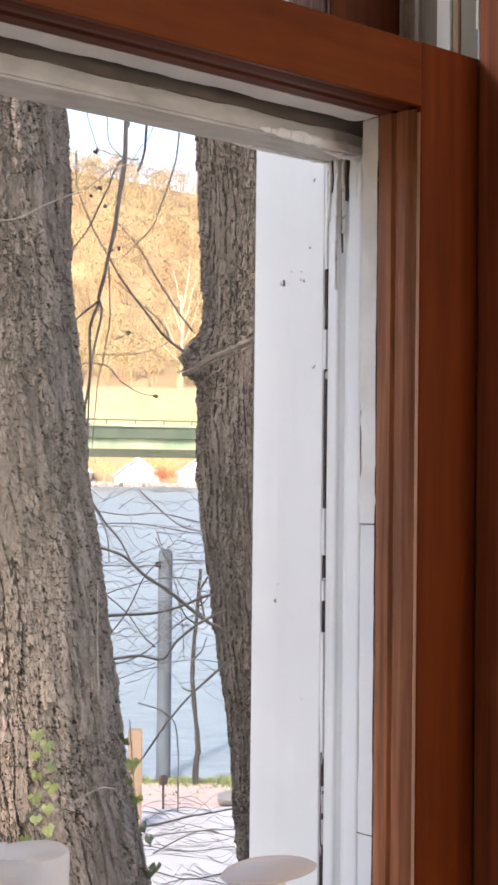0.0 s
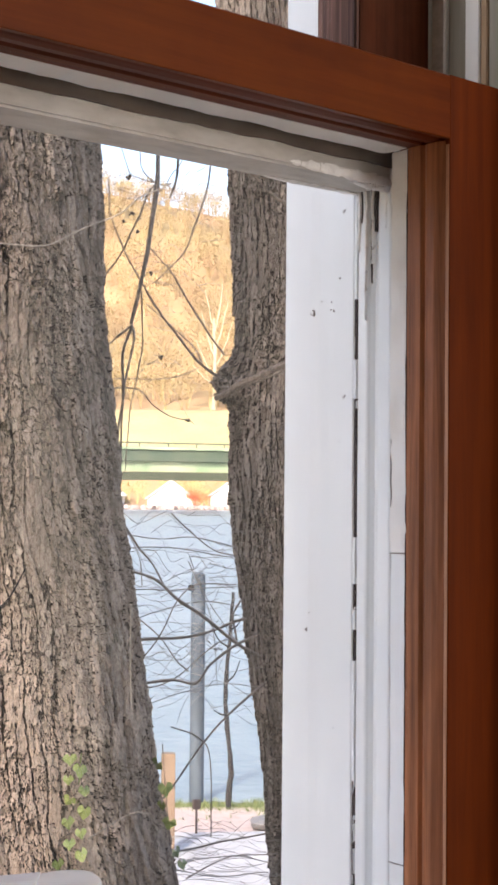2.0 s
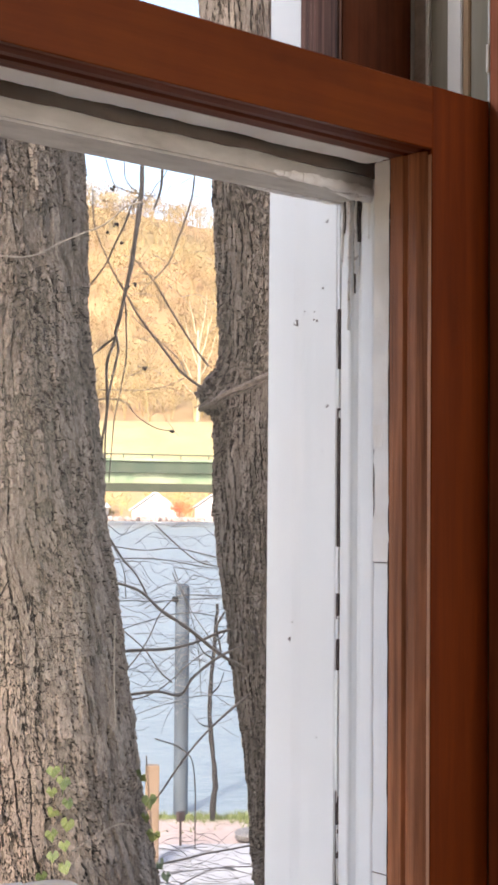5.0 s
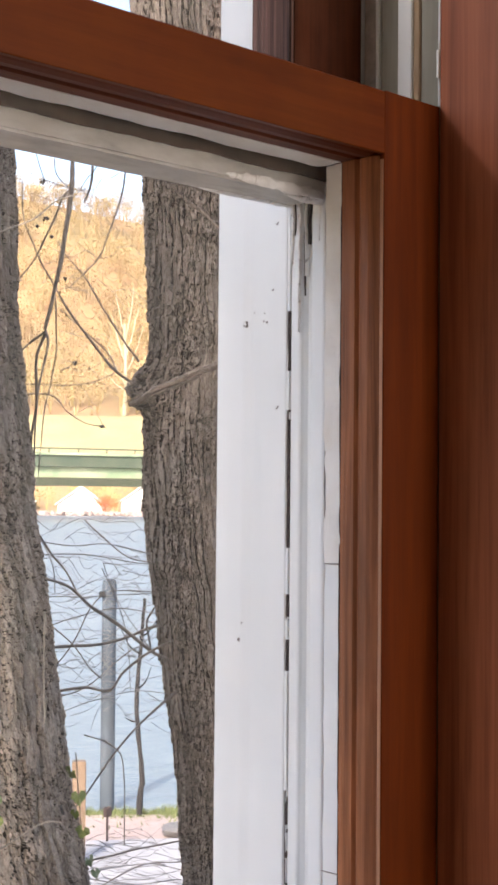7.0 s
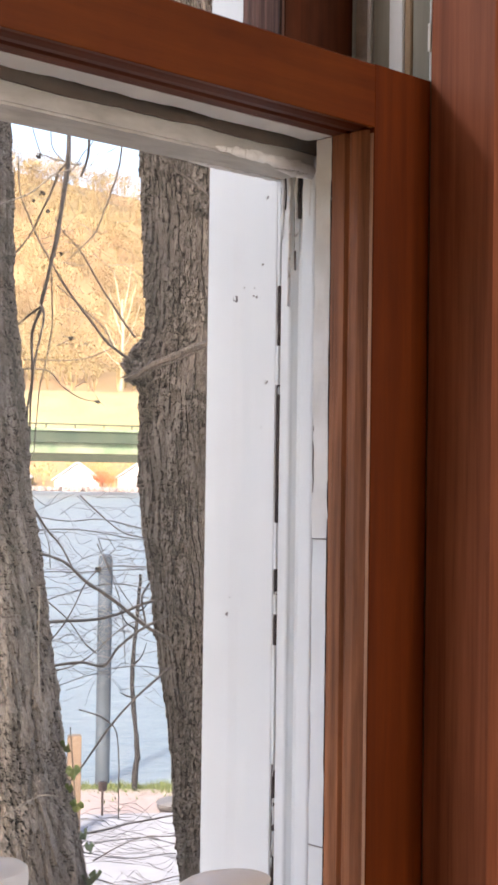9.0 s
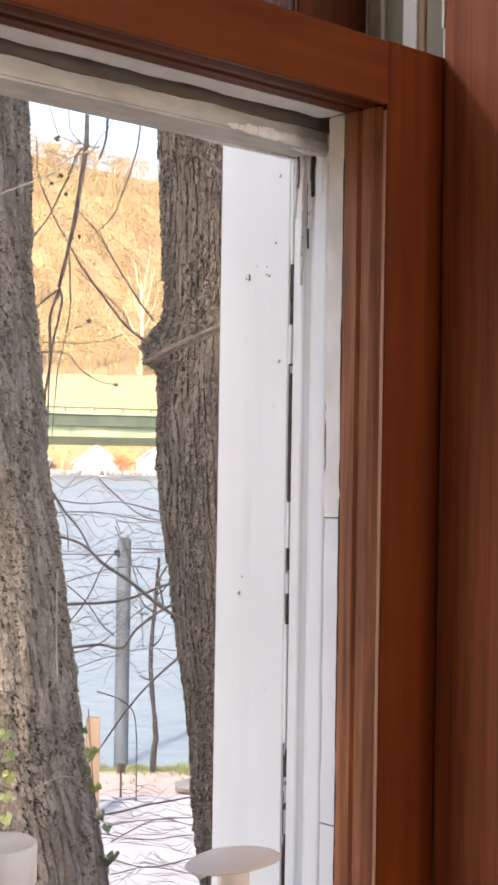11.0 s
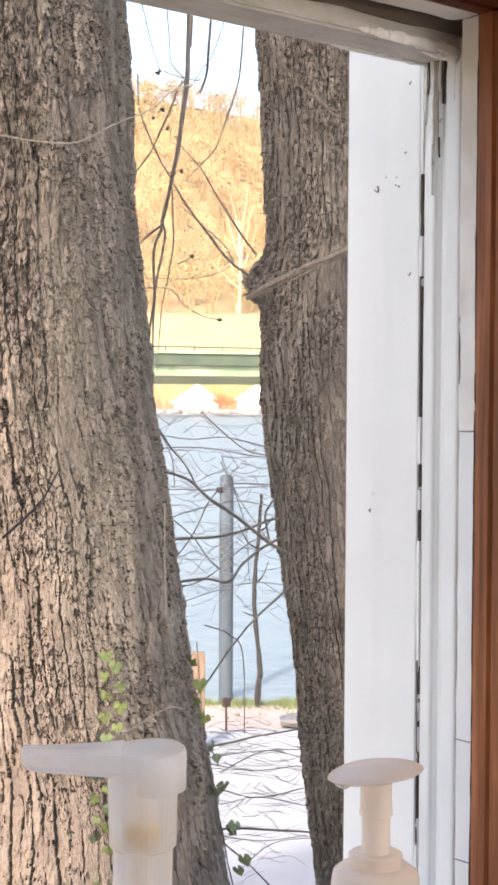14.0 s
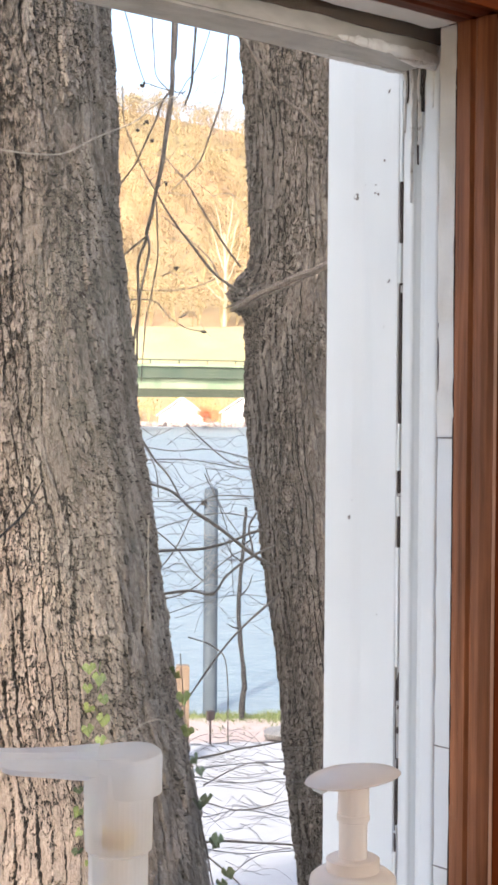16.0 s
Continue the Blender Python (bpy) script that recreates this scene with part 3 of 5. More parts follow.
# flaking paint where the meeting rail runs into the jamb
def lumpy(x0, x1, y0, y1, z0, z1, fade, seed):
    """A ragged skin of old paint along x that thins out to nothing over the length fade."""
    bm = bmesh.new()
    n, rows = 70, []
    for i in range(n + 1):
        x = x0 + (x1 - x0) * i / n
        k = min(1.0, (x - x0) / fade)
        k = k * k * (3 - 2 * k) * (0.85 + 0.3 * noise.noise(Vector((x * 160, seed, 0))))
        my, mz = (y0 + y1) / 2, (z0 + z1) / 2
        row = []
        for j in range(10):
            a = math.tau * j / 10
            q = Vector((x * 220, math.cos(a) * 1.6 + seed, math.sin(a) * 1.6))
            w = max(0.02, k) * (1 + 0.30 * noise.noise(q) + 0.28 * noise.noise(q * 2.7) + 0.15 * noise.noise(q * 6.1))
            row.append(bm.verts.new((x, my + math.cos(a) * w * (y1 - y0) / 2, mz + math.sin(a) * w * (z1 - z0) / 2)))
        rows.append(row)
    for p, q in zip(rows, rows[1:]):
        for j in range(10):
            bm.faces.new((p[j], p[(j + 1) % 10], q[(j + 1) % 10], q[j]))
    bm.faces.new(rows[0][::-1])
    bm.faces.new(rows[-1])
    bmesh.ops.recalc_face_normals(bm, faces=bm.faces[:])
    return bm


for a in ((-0.085, 0.0180, 0.0626, 0.0664, 1.5842, 1.5912, 0.05, 5), (-0.045, 0.0188, 0.0628, 0.0700, 1.5832, 1.5900, 0.05, 9), (-0.016, 0.0195, 0.0640, 0.0720, 1.5815, 1.5862, 0.02, 13), (-0.070, 0.0185, 0.0905, 0.0972, 1.5836, 1.5862, 0.03, 17)):
    part("flaking_paint", lumpy(*a), M_FLAKED, upper, "lumpy flaking off-white paint", True)
# the torn top of the jamb: a dark split that widens upward, with lifted paint on both sides of it
def sliver(x, y, z0, z1, w0, w1, thick, seed):
    """A ragged upright strip on a face towards -x, its width going from w0 below to w1 above."""
    bm = bmesh.new()
    rows, n = [], 26
    for i in range(n + 1):
        t = i / n
        z = z0 + (z1 - z0) * t
        mid = y + 0.0012 * noise.noise(Vector((z * 60, seed, 0)))
        w = (w0 + (w1 - w0) * t) * (1 + 0.7 * noise.noise(Vector((z * 300, seed, 3)))) * min(1, 6 * t + 0.05)
        h = thick * (0.8 + 0.5 * noise.noise(Vector((z * 240, seed, 9))))
        rows.append([bm.verts.new(p) for p in ((x + 0.003, mid - w / 2, z), (x - h * 0.5, mid - w / 2, z), (x - h, mid, z), (x - h * 0.3, mid + w / 2, z), (x + 0.003, mid + w / 2, z))])
    for p, q in zip(rows, rows[1:]):
        for k in range(5):
            bm.faces.new((p[k], p[(k + 1) % 5], q[(k + 1) % 5], q[k]))
    bm.faces.new(rows[0][::-1])
    bm.faces.new(rows[-1])
    bmesh.ops.recalc_face_normals(bm, faces=bm.faces[:])
    return bm


for y, z0, z1, w0, w1, sd in ((0.0846, 1.528, 1.587, 0.0006, 0.0024, 1), (0.0818, 1.560, 1.587, 0.0003, 0.0022, 2), (0.0906, 1.566, 1.586, 0.0002, 0.0008, 3), (0.0735, 1.570, 1.586, 0.0002, 0.0008, 4)):
    part("jamb_split", sliver(0.0212 if y > 0.089 or y < 0.076 else 0.0240, y, z0, z1, w0, w1, 0.0009, sd), M_CRACK, window, "dark split in the jamb")
for y, z0, z1, w0, w1, sd in ((0.0868, 1.505, 1.587, 0.0006, 0.0022, 11), (0.0830, 1.540, 1.587, 0.0005, 0.0016, 12), (0.0925, 1.548, 1.587, 0.0008, 0.0028, 13), (0.0690, 1.560, 1.587, 0.0008, 0.0040, 14)):
    part("lifted_paint", sliver(0.0226 if 0.08 < y < 0.085 else 0.0206, y, z0, z1, w0, w1, 0.0010, sd), M_FLAKED, window, "lifted flakes of white paint")
# crumbs of filler along the open joint
rnd = random.Random(5)
for k in range(26):
    z = rnd.uniform(1.02, 1.56)
    part("filler_crumb", sliver(0.0208, rnd.choice((0.0944, 0.0945, 0.0961)), z, z + rnd.uniform(0.004, 0.022), 0.0003, rnd.uniform(0.0004, 0.0010), 0.0006, 100 + k), M_WHITE, window)
# a dark shrinkage gap beside the moulding, and cracks across the putty
part("putty_gap", rough_box(0.00002, 0.0030, 0.0324, 0.0334, SZ0 + 0.06, 1.5990, 0.004, 0.0003, 61), M_CRACK, sash, "dark gap beside the putty")
for z in (1.3629, 1.1830, 1.1120):
    part("putty_crack", rough_box(0.0001, 0.0030, 0.0336, 0.0450, z - 0.0003, z + 0.0003, 0.003, 0.0003, z * 70), M_CHIP, sash, "fine crack across the putty")
part("putty_crack", rough_box(0.0001, 0.0030, 0.0448, 0.0455, 1.3640, 1.4300, 0.003, 0.0005, 77), M_CHIP, sash, "dark line where the putty lifts")

# ---- soap pumps on the sill ----
def gallon_pump(at, turn):
    x, y = at
    z = WZ0
    t = thing("pump_bottle", (x, y, z), "cloudy white plastic bottle with a large translucent soap pump", "soap dispenser")
    part("bottle", lathe([(0.030, z), (0.038, z + 0.004), (0.040, z + 0.02), (0.040, z + 0.10), (0.034, z + 0.125), (0.018, z + 0.14), (0.0155, z + 0.15)], at), M_CLEAR, t, "", True)
    part("collar", lathe([(0.0165, z + 0.146), (0.0185, z + 0.147), (0.0185, z + 0.166), (0.016, z + 0.168)], at), M_CLEAR, t, "", True)
    part("stem", lathe([(0.0118, z + 0.150), (0.0122, z + 0.1995), (0.0110, z + 0.2000)], at), M_CLEAR, t)
    part("inner_tube", lathe([(0.0050, z + 0.150), (0.0052, z + 0.2250), (0.0040, z + 0.2260)], at), M_CREAM, t)
    part("soap_residue", lathe([(0.0056, z + 0.2012), (0.0068, z + 0.2022), (0.0072, z + 0.2055), (0.0066, z + 0.2085), (0.0056, z + 0.2095)], at), M_AMBER, t, "yellow soap inside the pump", True)
    part("pump_head", lathe([(0.0126, z + 0.2006), (0.0137, z + 0.2008), (0.0142, z + 0.2250), (0.0139, z + 0.2330), (0.0139, z + 0.2338)], at), M_CLEAR, t)
    # the cap: a skirt deepest behind, a shallow dome that slopes down into the spout
    bm = bmesh.new()
    ax, sd = Vector((math.cos(turn), math.sin(turn), 0)), Vector((-math.sin(turn), math.cos(turn), 0))
    rings = []
    for k, (r, h) in enumerate(((0.0150, 0.0), (0.0176, 0.0), (0.0178, 0.0112), (0.0173, 0.0132), (0.0150, 0.0150), (0.0080, 0.0164), (0.001, 0.0168))):
        row = []
        for i in range(40):
            a = math.tau * i / 40
            if k < 4 and math.cos(a) > -0.3:
                # in front the cap runs down flush into the head
                r0 = min(r, 0.0141 + 0.0037 * max(0.0, 1 - (math.cos(a) + 0.3) / 0.5))
            else:
                r0 = r
            f = math.cos(a) * r0
            low = 0.2240 if k < 2 else 0.2256
            hh = z + low + h + (0.004 * max(0.0, math.cos(a)) if k < 2 else 0) - (0.0016 * math.cos(a) * r / 0.018 if k >= 2 else 0)
            row.append(bm.verts.new(Vector((x, y, hh)) + ax * f + sd * math.sin(a) * r0 * 0.96))
        rings.append(row)
    for p, q in zip(rings, rings[1:]):
        for i in range(40):
            bm.faces.new((p[i], p[(i + 1) % 40], q[(i + 1) % 40], q[i]))
    bm.faces.new(rings[-1])
    bmesh.ops.recalc_face_normals(bm, faces=bm.faces[:])
    part("cap", bm, M_CLEAR, t, "", True)
    sp = bmesh.new()
    rows = []
    for s, hw, z0, z1 in ((0.008, 0.0115, 0.2296, 0.2420), (0.018, 0.0095, 0.2300, 0.2414), (0.028, 0.0080, 0.2306, 0.2409), (0.0430, 0.0070, 0.2316, 0.2408), (0.0462, 0.0065, 0.2326, 0.2409), (0.0487, 0.006, 0.2352, 0.2410)):
        c = Vector((x, y, 0)) + ax * s
        w = sd * hw
        rows.append([sp.verts.new(c + w * k + Vector((0, 0, z + h))) for k, h in ((-1, z0 + 0.003), (-0.6, z0), (0.6, z0), (1, z0 + 0.003), (1, z1 - 0.002), (0.6, z1), (-0.6, z1), (-1, z1 - 0.002))])
    for a, b in zip(rows, rows[1:]):
        for k in range(8):
            sp.faces.new((a[k], a[(k + 1) % 8], b[(k + 1) % 8], b[k]))
    sp.faces.new(rows[0][::-1])
    sp.faces.new(rows[-1])
    bmesh.ops.recalc_face_normals(sp, faces=sp.faces[:])
    part("spout", sp, M_CLEAR, t)
    return t


def foam_pump(at, turn):
    x, y = at
    z = WZ0
    t = thing("foam_soap_bottle", (x, y, z), "cream plastic foaming soap bottle with a flat pump head", "soap dispenser")
    part("bottle", lathe([(0.023, z), (0.027, z + 0.003), (0.028, z + 0.015), (0.028, z + 0.120), (0.026, z + 0.130), (0.0215, z + 0.135)], at), M_CREAM, t, "", True)
    part("collar", lathe([(0.021, z + 0.130), (0.0215, z + 0.136), (0.0215, z + 0.1485), (0.0208, z + 0.1492), (0.0208, z + 0.1502), (0.0213, z + 0.1508), (0.0205, z + 0.1545), (0.0175, z + 0.1570), (0.0140, z + 0.1577)], at), M_CREAM, t, "", True)
    part("neck", lathe([(0.0128, z + 0.1565), (0.0130, z + 0.1632), (0.0118, z + 0.1640), (0.0075, z + 0.1640)], at), M_CREAM, t)
    part("stem", lathe([(0.0069, z + 0.160), (0.0069, z + 0.1815), (0.0080, z + 0.1820), (0.0080, z + 0.1850), (0.0076, z + 0.1852), (0.0076, z + 0.2005)], at), M_CREAM, t)
    bm = lathe([(0.0076, -0.0062), (0.0150, -0.0058), (0.0205, -0.0032), (0.0238, -0.0006), (0.0242, 0.0002), (0.0225, 0.0020), (0.0150, 0.0045), (0.008, 0.0056), (0.001, 0.0058)], (0, 0))
    for v in bm.verts:
        # a flat lens; the nose dips on one side, where a groove is let in for the nozzle
        k = v.co.x / 0.024
        v.co.y *= 0.80
        v.co.z = v.co.z * 0.52 + z + 0.2032 - (0.0022 * k if k > 0 else 0.0010 * k)
        if v.co.z < z + 0.2030 - 0.0018:
            v.co.x *= 1.05 if k > 0 else 0.9
    bmesh.ops.rotate(bm, verts=bm.verts[:], cent=(0, 0, 0), matrix=Matrix.Rotation(turn, 3, "Z"))
    bmesh.ops.translate(bm, verts=bm.verts[:], vec=(x, y, 0))
    head = part("pump_head", bm, M_CREAM, t, "", True)
    # nozzle plate coloured white to paint in the bright highlight on the nose
    b = box(0.0150, 0.0222, -0.0040, 0.0040, -0.0010, 0.0022, 0.0008)
    bmesh.ops.rotate(b, verts=b.verts[:], cent=(0, 0, 0), matrix=Matrix.Rotation(turn, 3, "Z") @ Matrix.Rotation(0.33, 3, "Y"))
    bmesh.ops.translate(b, verts=b.verts[:], vec=(x, y, z + 0.2052))
    part("nozzle", b, M_WHITE, head, "glossy nozzle plate, white for the highlight on the nose")
    return t


gallon_pump((-0.290, -0.045), radians(142))
foam_pump((-0.1415, -0.031), radians(168))

# ---- outside: one sheet of ground from the house wall to the horizon ----
def smooth(a, b, t):
    t = min(1, max(0, (t - a) / (b - a)))
    return t * t * (3 - 2 * t)


def ground_z(d):
    z = -1.45 - 0.97 * smooth(5.5, 9.5, d) - 0.13 * smooth(15.8, 17.6, d) - 2.0 * smooth(17.6, 24, d)
    z += 2.6 * smooth(236, 246, d) + 20.0 * smooth(262, 330, d) + 106.0 * smooth(325, 620, d)
    return z


def sheet(name, ds, us, mat, lift=0.0, rough=0.0):
    bm = bmesh.new()
    rows = []
    for d in ds:
        k = 1 + max(0, d - 30) / 60
        row = []
        for u in us:
            z = ground_z(d) + lift
            if d > 320:
                # the ridge falls away along the bank
                z -= (z + 2) * 0.0016 * (u * k - (-60)) * smooth(320, 520, d)
            z += rough * noise.noise(Vector((d * 0.8, u * 0.8, 0)))
            row.append(bm.verts.new(out(d, u * k, z)))
        rows.append(row)
    for a, b in zip(rows, rows[1:]):
        for i in range(len(us) - 1):
            bm.faces.new((a[i], a[i + 1], b[i + 1], b[i]))
    bmesh.ops.recalc_face_normals(bm, faces=bm.faces[:])
    return link(name, bm, mat, smooth=True)


D_NEAR = [-8, -4, 0, 2, 3, 4, 5, 6, 7, 8, 9, 10, 12, 14, 15.5, 16, 16.5, 17, 17.5, 18, 19, 20, 22, 24, 60, 140, 220, 236, 240, 246]
D_FAR = [246, 255, 262, 275, 290, 300, 310, 320, 330, 350, 375, 400, 425, 450, 475, 500, 525, 550, 575, 600, 620, 700, 1200, 3000]
UU = [-60, -40, -25, -15, -10, -7, -5, -4, -3, -2, -1, 0, 1, 2, 3, 4, 5, 7, 10, 15, 25, 40, 60]
tagged(sheet("ground", D_NEAR, UU, M_GROUND, 0, 0.03), "leaf-littered garden soil sloping to the river", "ground", kind="structure")
tagged(sheet("hillside", D_FAR, UU, M_HILL), "autumn-coloured hillside across the river", "hillside", kind="structure")


def quad_slab(name, corners, thick, mat):
    """corners: (d, u, z) of the top, in order."""
    bm = bmesh.new()
    top = [bm.verts.new(out(*c)) for c in corners]
    low = [bm.verts.new(out(c[0], c[1], c[2] - thick)) for c in corners]
    n = len(top)
    bm.faces.new(top)
    bm.faces.new(low[::-1])
    for i in range(n):
        bm.faces.new((top[i], low[i], low[(i + 1) % n], top[(i + 1) % n]))
    bmesh.ops.recalc_face_normals(bm, faces=bm.faces[:])
    return link(name, bm, mat)


tagged(quad_slab("pavement", [(9.6, -9, -2.21), (9.6, 9, -2.21), (16.0, 9, -2.21), (14.6, -9, -2.21)], 0.26, M_CONC), "sunlit pale concrete terrace by the river", "pavement", kind="structure")
tagged(quad_slab("bank", [(14.0, -12, -2.228), (16.1, 12, -2.228), (17.3, 12, -2.40), (17.3, -12, -2.40)], 0.3, M_BANK), "pale gravel strip along the river bank", "bank", kind="structure")
tagged(quad_slab("water", [(17.3, -400, -2.6), (17.3, 400, -2.6), (244, 900, -2.6), (244, -900, -2.6)], 0.1, M_WATER), "wide pale blue rippled river", "river", kind="structure")


def tufts(name, count, d0, d1, u0, u1, z, h, mat, seed):
    rnd = random.Random(seed)
    bm = bmesh.new()
    for _ in range(count):
        d, u = rnd.uniform(d0, d1), rnd.uniform(u0, u1)
        hh = h * rnd.uniform(0.4, 1.2) * (0.6 + 0.6 * noise.noise(Vector((u * 2, 0, 3))))
        a = rnd.uniform(0, math.tau)
        w = Vector((math.cos(a), math.sin(a), 0)) * 0.012
        b = out(d, u, z)
        tip = b + Vector((rnd.uniform(-0.06, 0.06), rnd.uniform(-0.06, 0.06), max(0.02, hh)))
        bm.faces.new((bm.verts.new(b - w), bm.verts.new(b + w), bm.verts.new(tip)))
    return link(name, bm, mat)


tagged(tufts("bank_grass", 5200, 17.0, 17.6, -2.6, 1.6, -2.45, 0.17, M_GRASS, 4), "low yellow-green grass along the water's edge", "grass", kind="stuff")
tagged(tufts("bank_weeds", 260, 15.3, 17.0, -2.6, 1.6, -2.36, 0.08, M_GRASS, 5), "sparse low weeds on the gravel bank", "weeds", kind="stuff")

# steel pile, wooden post, rod and stone at the water's edge
pile = thing("mooring_pile", out(18.5, -0.655, -2.9), "tall grey-blue steel mooring pile standing in the river", "pile")
c = out(18.5, -0.655, 0)
part("shaft", lathe([(0.092, -3.2), (0.090, 0.23), (0.080, 0.285), (0.05, 0.305), (0.01, 0.308)], (c.x, c.y), 24), M_STEEL, pile, "", True)
c = out(18.42, -0.745, 0)
part("cleat", box(c.x - 0.03, c.x + 0.03, c.y - 0.03, c.y + 0.03, 0.08, 0.15, 0.008), M_DARK, pile, "small dark cleat")
c = out(14.4, -0.79, 0)
post = thing("wooden_post", (c.x, c.y, -2.25), "short square sawn wooden post beside the terrace", "post")
b = box(c.x - 0.067, c.x + 0.067, c.y - 0.067, c.y + 0.067, -2.3, -1.235, 0.008)
bmesh.ops.rotate(b, verts=b.verts[:], cent=(c.x, c.y, 0), matrix=Matrix.Rotation(math.atan2(R.y, R.x) + 0.1, 3, "Z"))
part("shaft", b, M_POST, post)
c = out(15.2, -0.535, 0)
rod = thing("metal_rod", (c.x, c.y, -2.3), "thin rusty metal rod with a small box on top", "rod")
part("shaft", lathe([(0.012, -2.36), (0.012, -1.96)], (c.x, c.y), 8), M_RUST, rod)
part("box", box(c.x - 0.04, c.x + 0.04, c.y - 0.03, c.y + 0.03, -1.96, -1.86, 0.008), M_RUST, rod)
st = out(15.9, 0.28, -2.25)
bm = bmesh.new()
bmesh.ops.create_icosphere(bm, subdivisions=3, radius=1)
for v in bm.verts:
    v.co = st + Vector((v.co.x * 0.26, v.co.y * 0.22, v.co.z * 0.08)) * (1 + 0.25 * noise.noise(v.co * 1.5))
tagged(link("flat_stone", bm, M_STONE, smooth=True), "flat grey stone lying on the bank", "stone")

# ---- across the river: bridge, houses, woods ----
bridge = thing("bridge", out(215, -10, -2.6), "long green steel girder bridge across the valley", "bridge")


def beam(d0, d1, u0, u1, z0, z1, mat, name, slope=0.0):
    bm = bmesh.new()
    pts = [(d0, u0), (d0, u1), (d1, u1), (d1, u0)]
    lo = [bm.verts.new(out(d + slope * u, u, z0)) for d, u in pts]
    hi = [bm.verts.new(out(d + slope * u, u, z1)) for d, u in pts]
    bm.faces.new(lo[::-1])
    bm.faces.new(hi)
    for i in range(4):
        bm.faces.new((lo[i], lo[(i + 1) % 4], hi[(i + 1) % 4], hi[i]))
    bmesh.ops.recalc_face_normals(bm, faces=bm.faces[:])
    return part(name, bm, mat, bridge)


SL = 0.5
beam(215.0, 216, -160, 160, 3.45, 4.9, M_GREEN_L, "web", SL)
beam(214.4, 216.5, -160, 160, 2.2, 3.4, M_OLIVE, "bottom_flange", SL)
beam(214.2, 224, -160, 160, 4.95, 6.55, M_GREEN_D, "deck_edge", SL)
beam(213.9, 224, -160, 160, 6.6, 6.95, M_GREEN_L, "kerb", SL)
beam(214.2, 214.4, -160, 160, 7.45, 7.65, M_GREEN_D, "rail", SL)
for k in range(-20, 16):
    beam(214.2, 214.35, k * 4.0, k * 4.0 + 0.2, 6.95, 7.45, M_GREEN_D, "rail_post", SL)
for u in (-75, 60):
    beam(214.5, 220, u, u + 5, -8, 2.2, M_CONC, "pier", SL)


def gable_house(d, u, w, h, ridge, deep):
    t = thing("house", out(d, u, -1.6), "small white house with a pale gable on the far bank", "house", "houses on the far bank")
    bm = bmesh.new()
    prof = [(-w / 2, -2.2), (w / 2, -2.2), (w / 2, h), (0, ridge), (-w / 2, h)]
    f = [bm.verts.new(out(d, u + a, z)) for a, z in prof]
    g = [bm.verts.new(out(d + deep, u + a, z)) for a, z in prof]
    bm.faces.new(f)
    bm.faces.new(g[::-1])
    for i in range(5):
        bm.faces.new((f[i], g[i], g[(i + 1) % 5], f[(i + 1) % 5]))
    bmesh.ops.recalc_face_normals(bm, faces=bm.faces[:])
    part("wall", bm, M_HOUSE, t)
    # a broad pale garage door under the gable
    bm = bmesh.new()
    door = ((-0.9, -2.1), (0.9, -2.1), (0.9, h - 0.2), (0.5, h + 0.25), (-0.5, h + 0.25), (-0.9, h - 0.2))
    f = [bm.verts.new(out(d - 0.06, u + p, z)) for p, z in door]
    g = [bm.verts.new(out(d + 0.05, u + p, z)) for p, z in door]
    bm.faces.new(f)
    for i in range(6):
        bm.faces.new((f[i], g[i], g[(i + 1) % 6], f[(i + 1) % 6]))
    bmesh.ops.recalc_face_normals(bm, faces=bm.faces[:])
    part("door", bm, M_CONC, t, "pale grey door")
    for sgn in (-1, 1):
        bm = bmesh.new()
        q = [(0, ridge + 0.12), (sgn * (w / 2 + 0.5), h - 0.25), (sgn * (w / 2 + 0.5), h - 0.05), (0, ridge + 0.35)]
        a = [bm.verts.new(out(d - 0.5, u + p, z)) for p, z in q]
        e = [bm.verts.new(out(d + deep + 0.5, u + p, z)) for p, z in q]
        bm.faces.new(a)
        bm.faces.new(e[::-1])
        for i in range(4):
            bm.faces.new((a[i], e[i], e[(i + 1) % 4], a[(i + 1) % 4]))
        bmesh.ops.recalc_face_normals(bm, faces=bm.faces[:])
        part("roof", bm, M_ROOF, t)


gable_house(250, -13.9, 7.6, -0.7, 2.0, 9)
gable_house(252, -3.4, 7.0, -0.2, 2.2, 9)
gable_house(256, -27.0, 8.0, -0.3, 2.4, 9)


def riprap(seed):
    rnd = random.Random(seed)
    bm = bmesh.new()
    for _ in range(420):
        m = Matrix.Translation(out(rnd.uniform(242.5, 246.5), rnd.uniform(-45, 18), -2.6 + rnd.uniform(0, 0.35))) @ Euler((rnd.random() * 3, rnd.random() * 3, 0)).to_matrix().to_4x4() @ Matrix.Diagonal((rnd.uniform(0.3, 0.9), rnd.uniform(0.3, 0.9), rnd.uniform(0.2, 0.5), 1))
        bmesh.ops.create_icosphere(bm, subdivisions=1, radius=1, matrix=m)
    return link("shore_stones", bm, M_BANK)


tagged(riprap(3), "pale stones along the far river bank", "stones", kind="stuff")


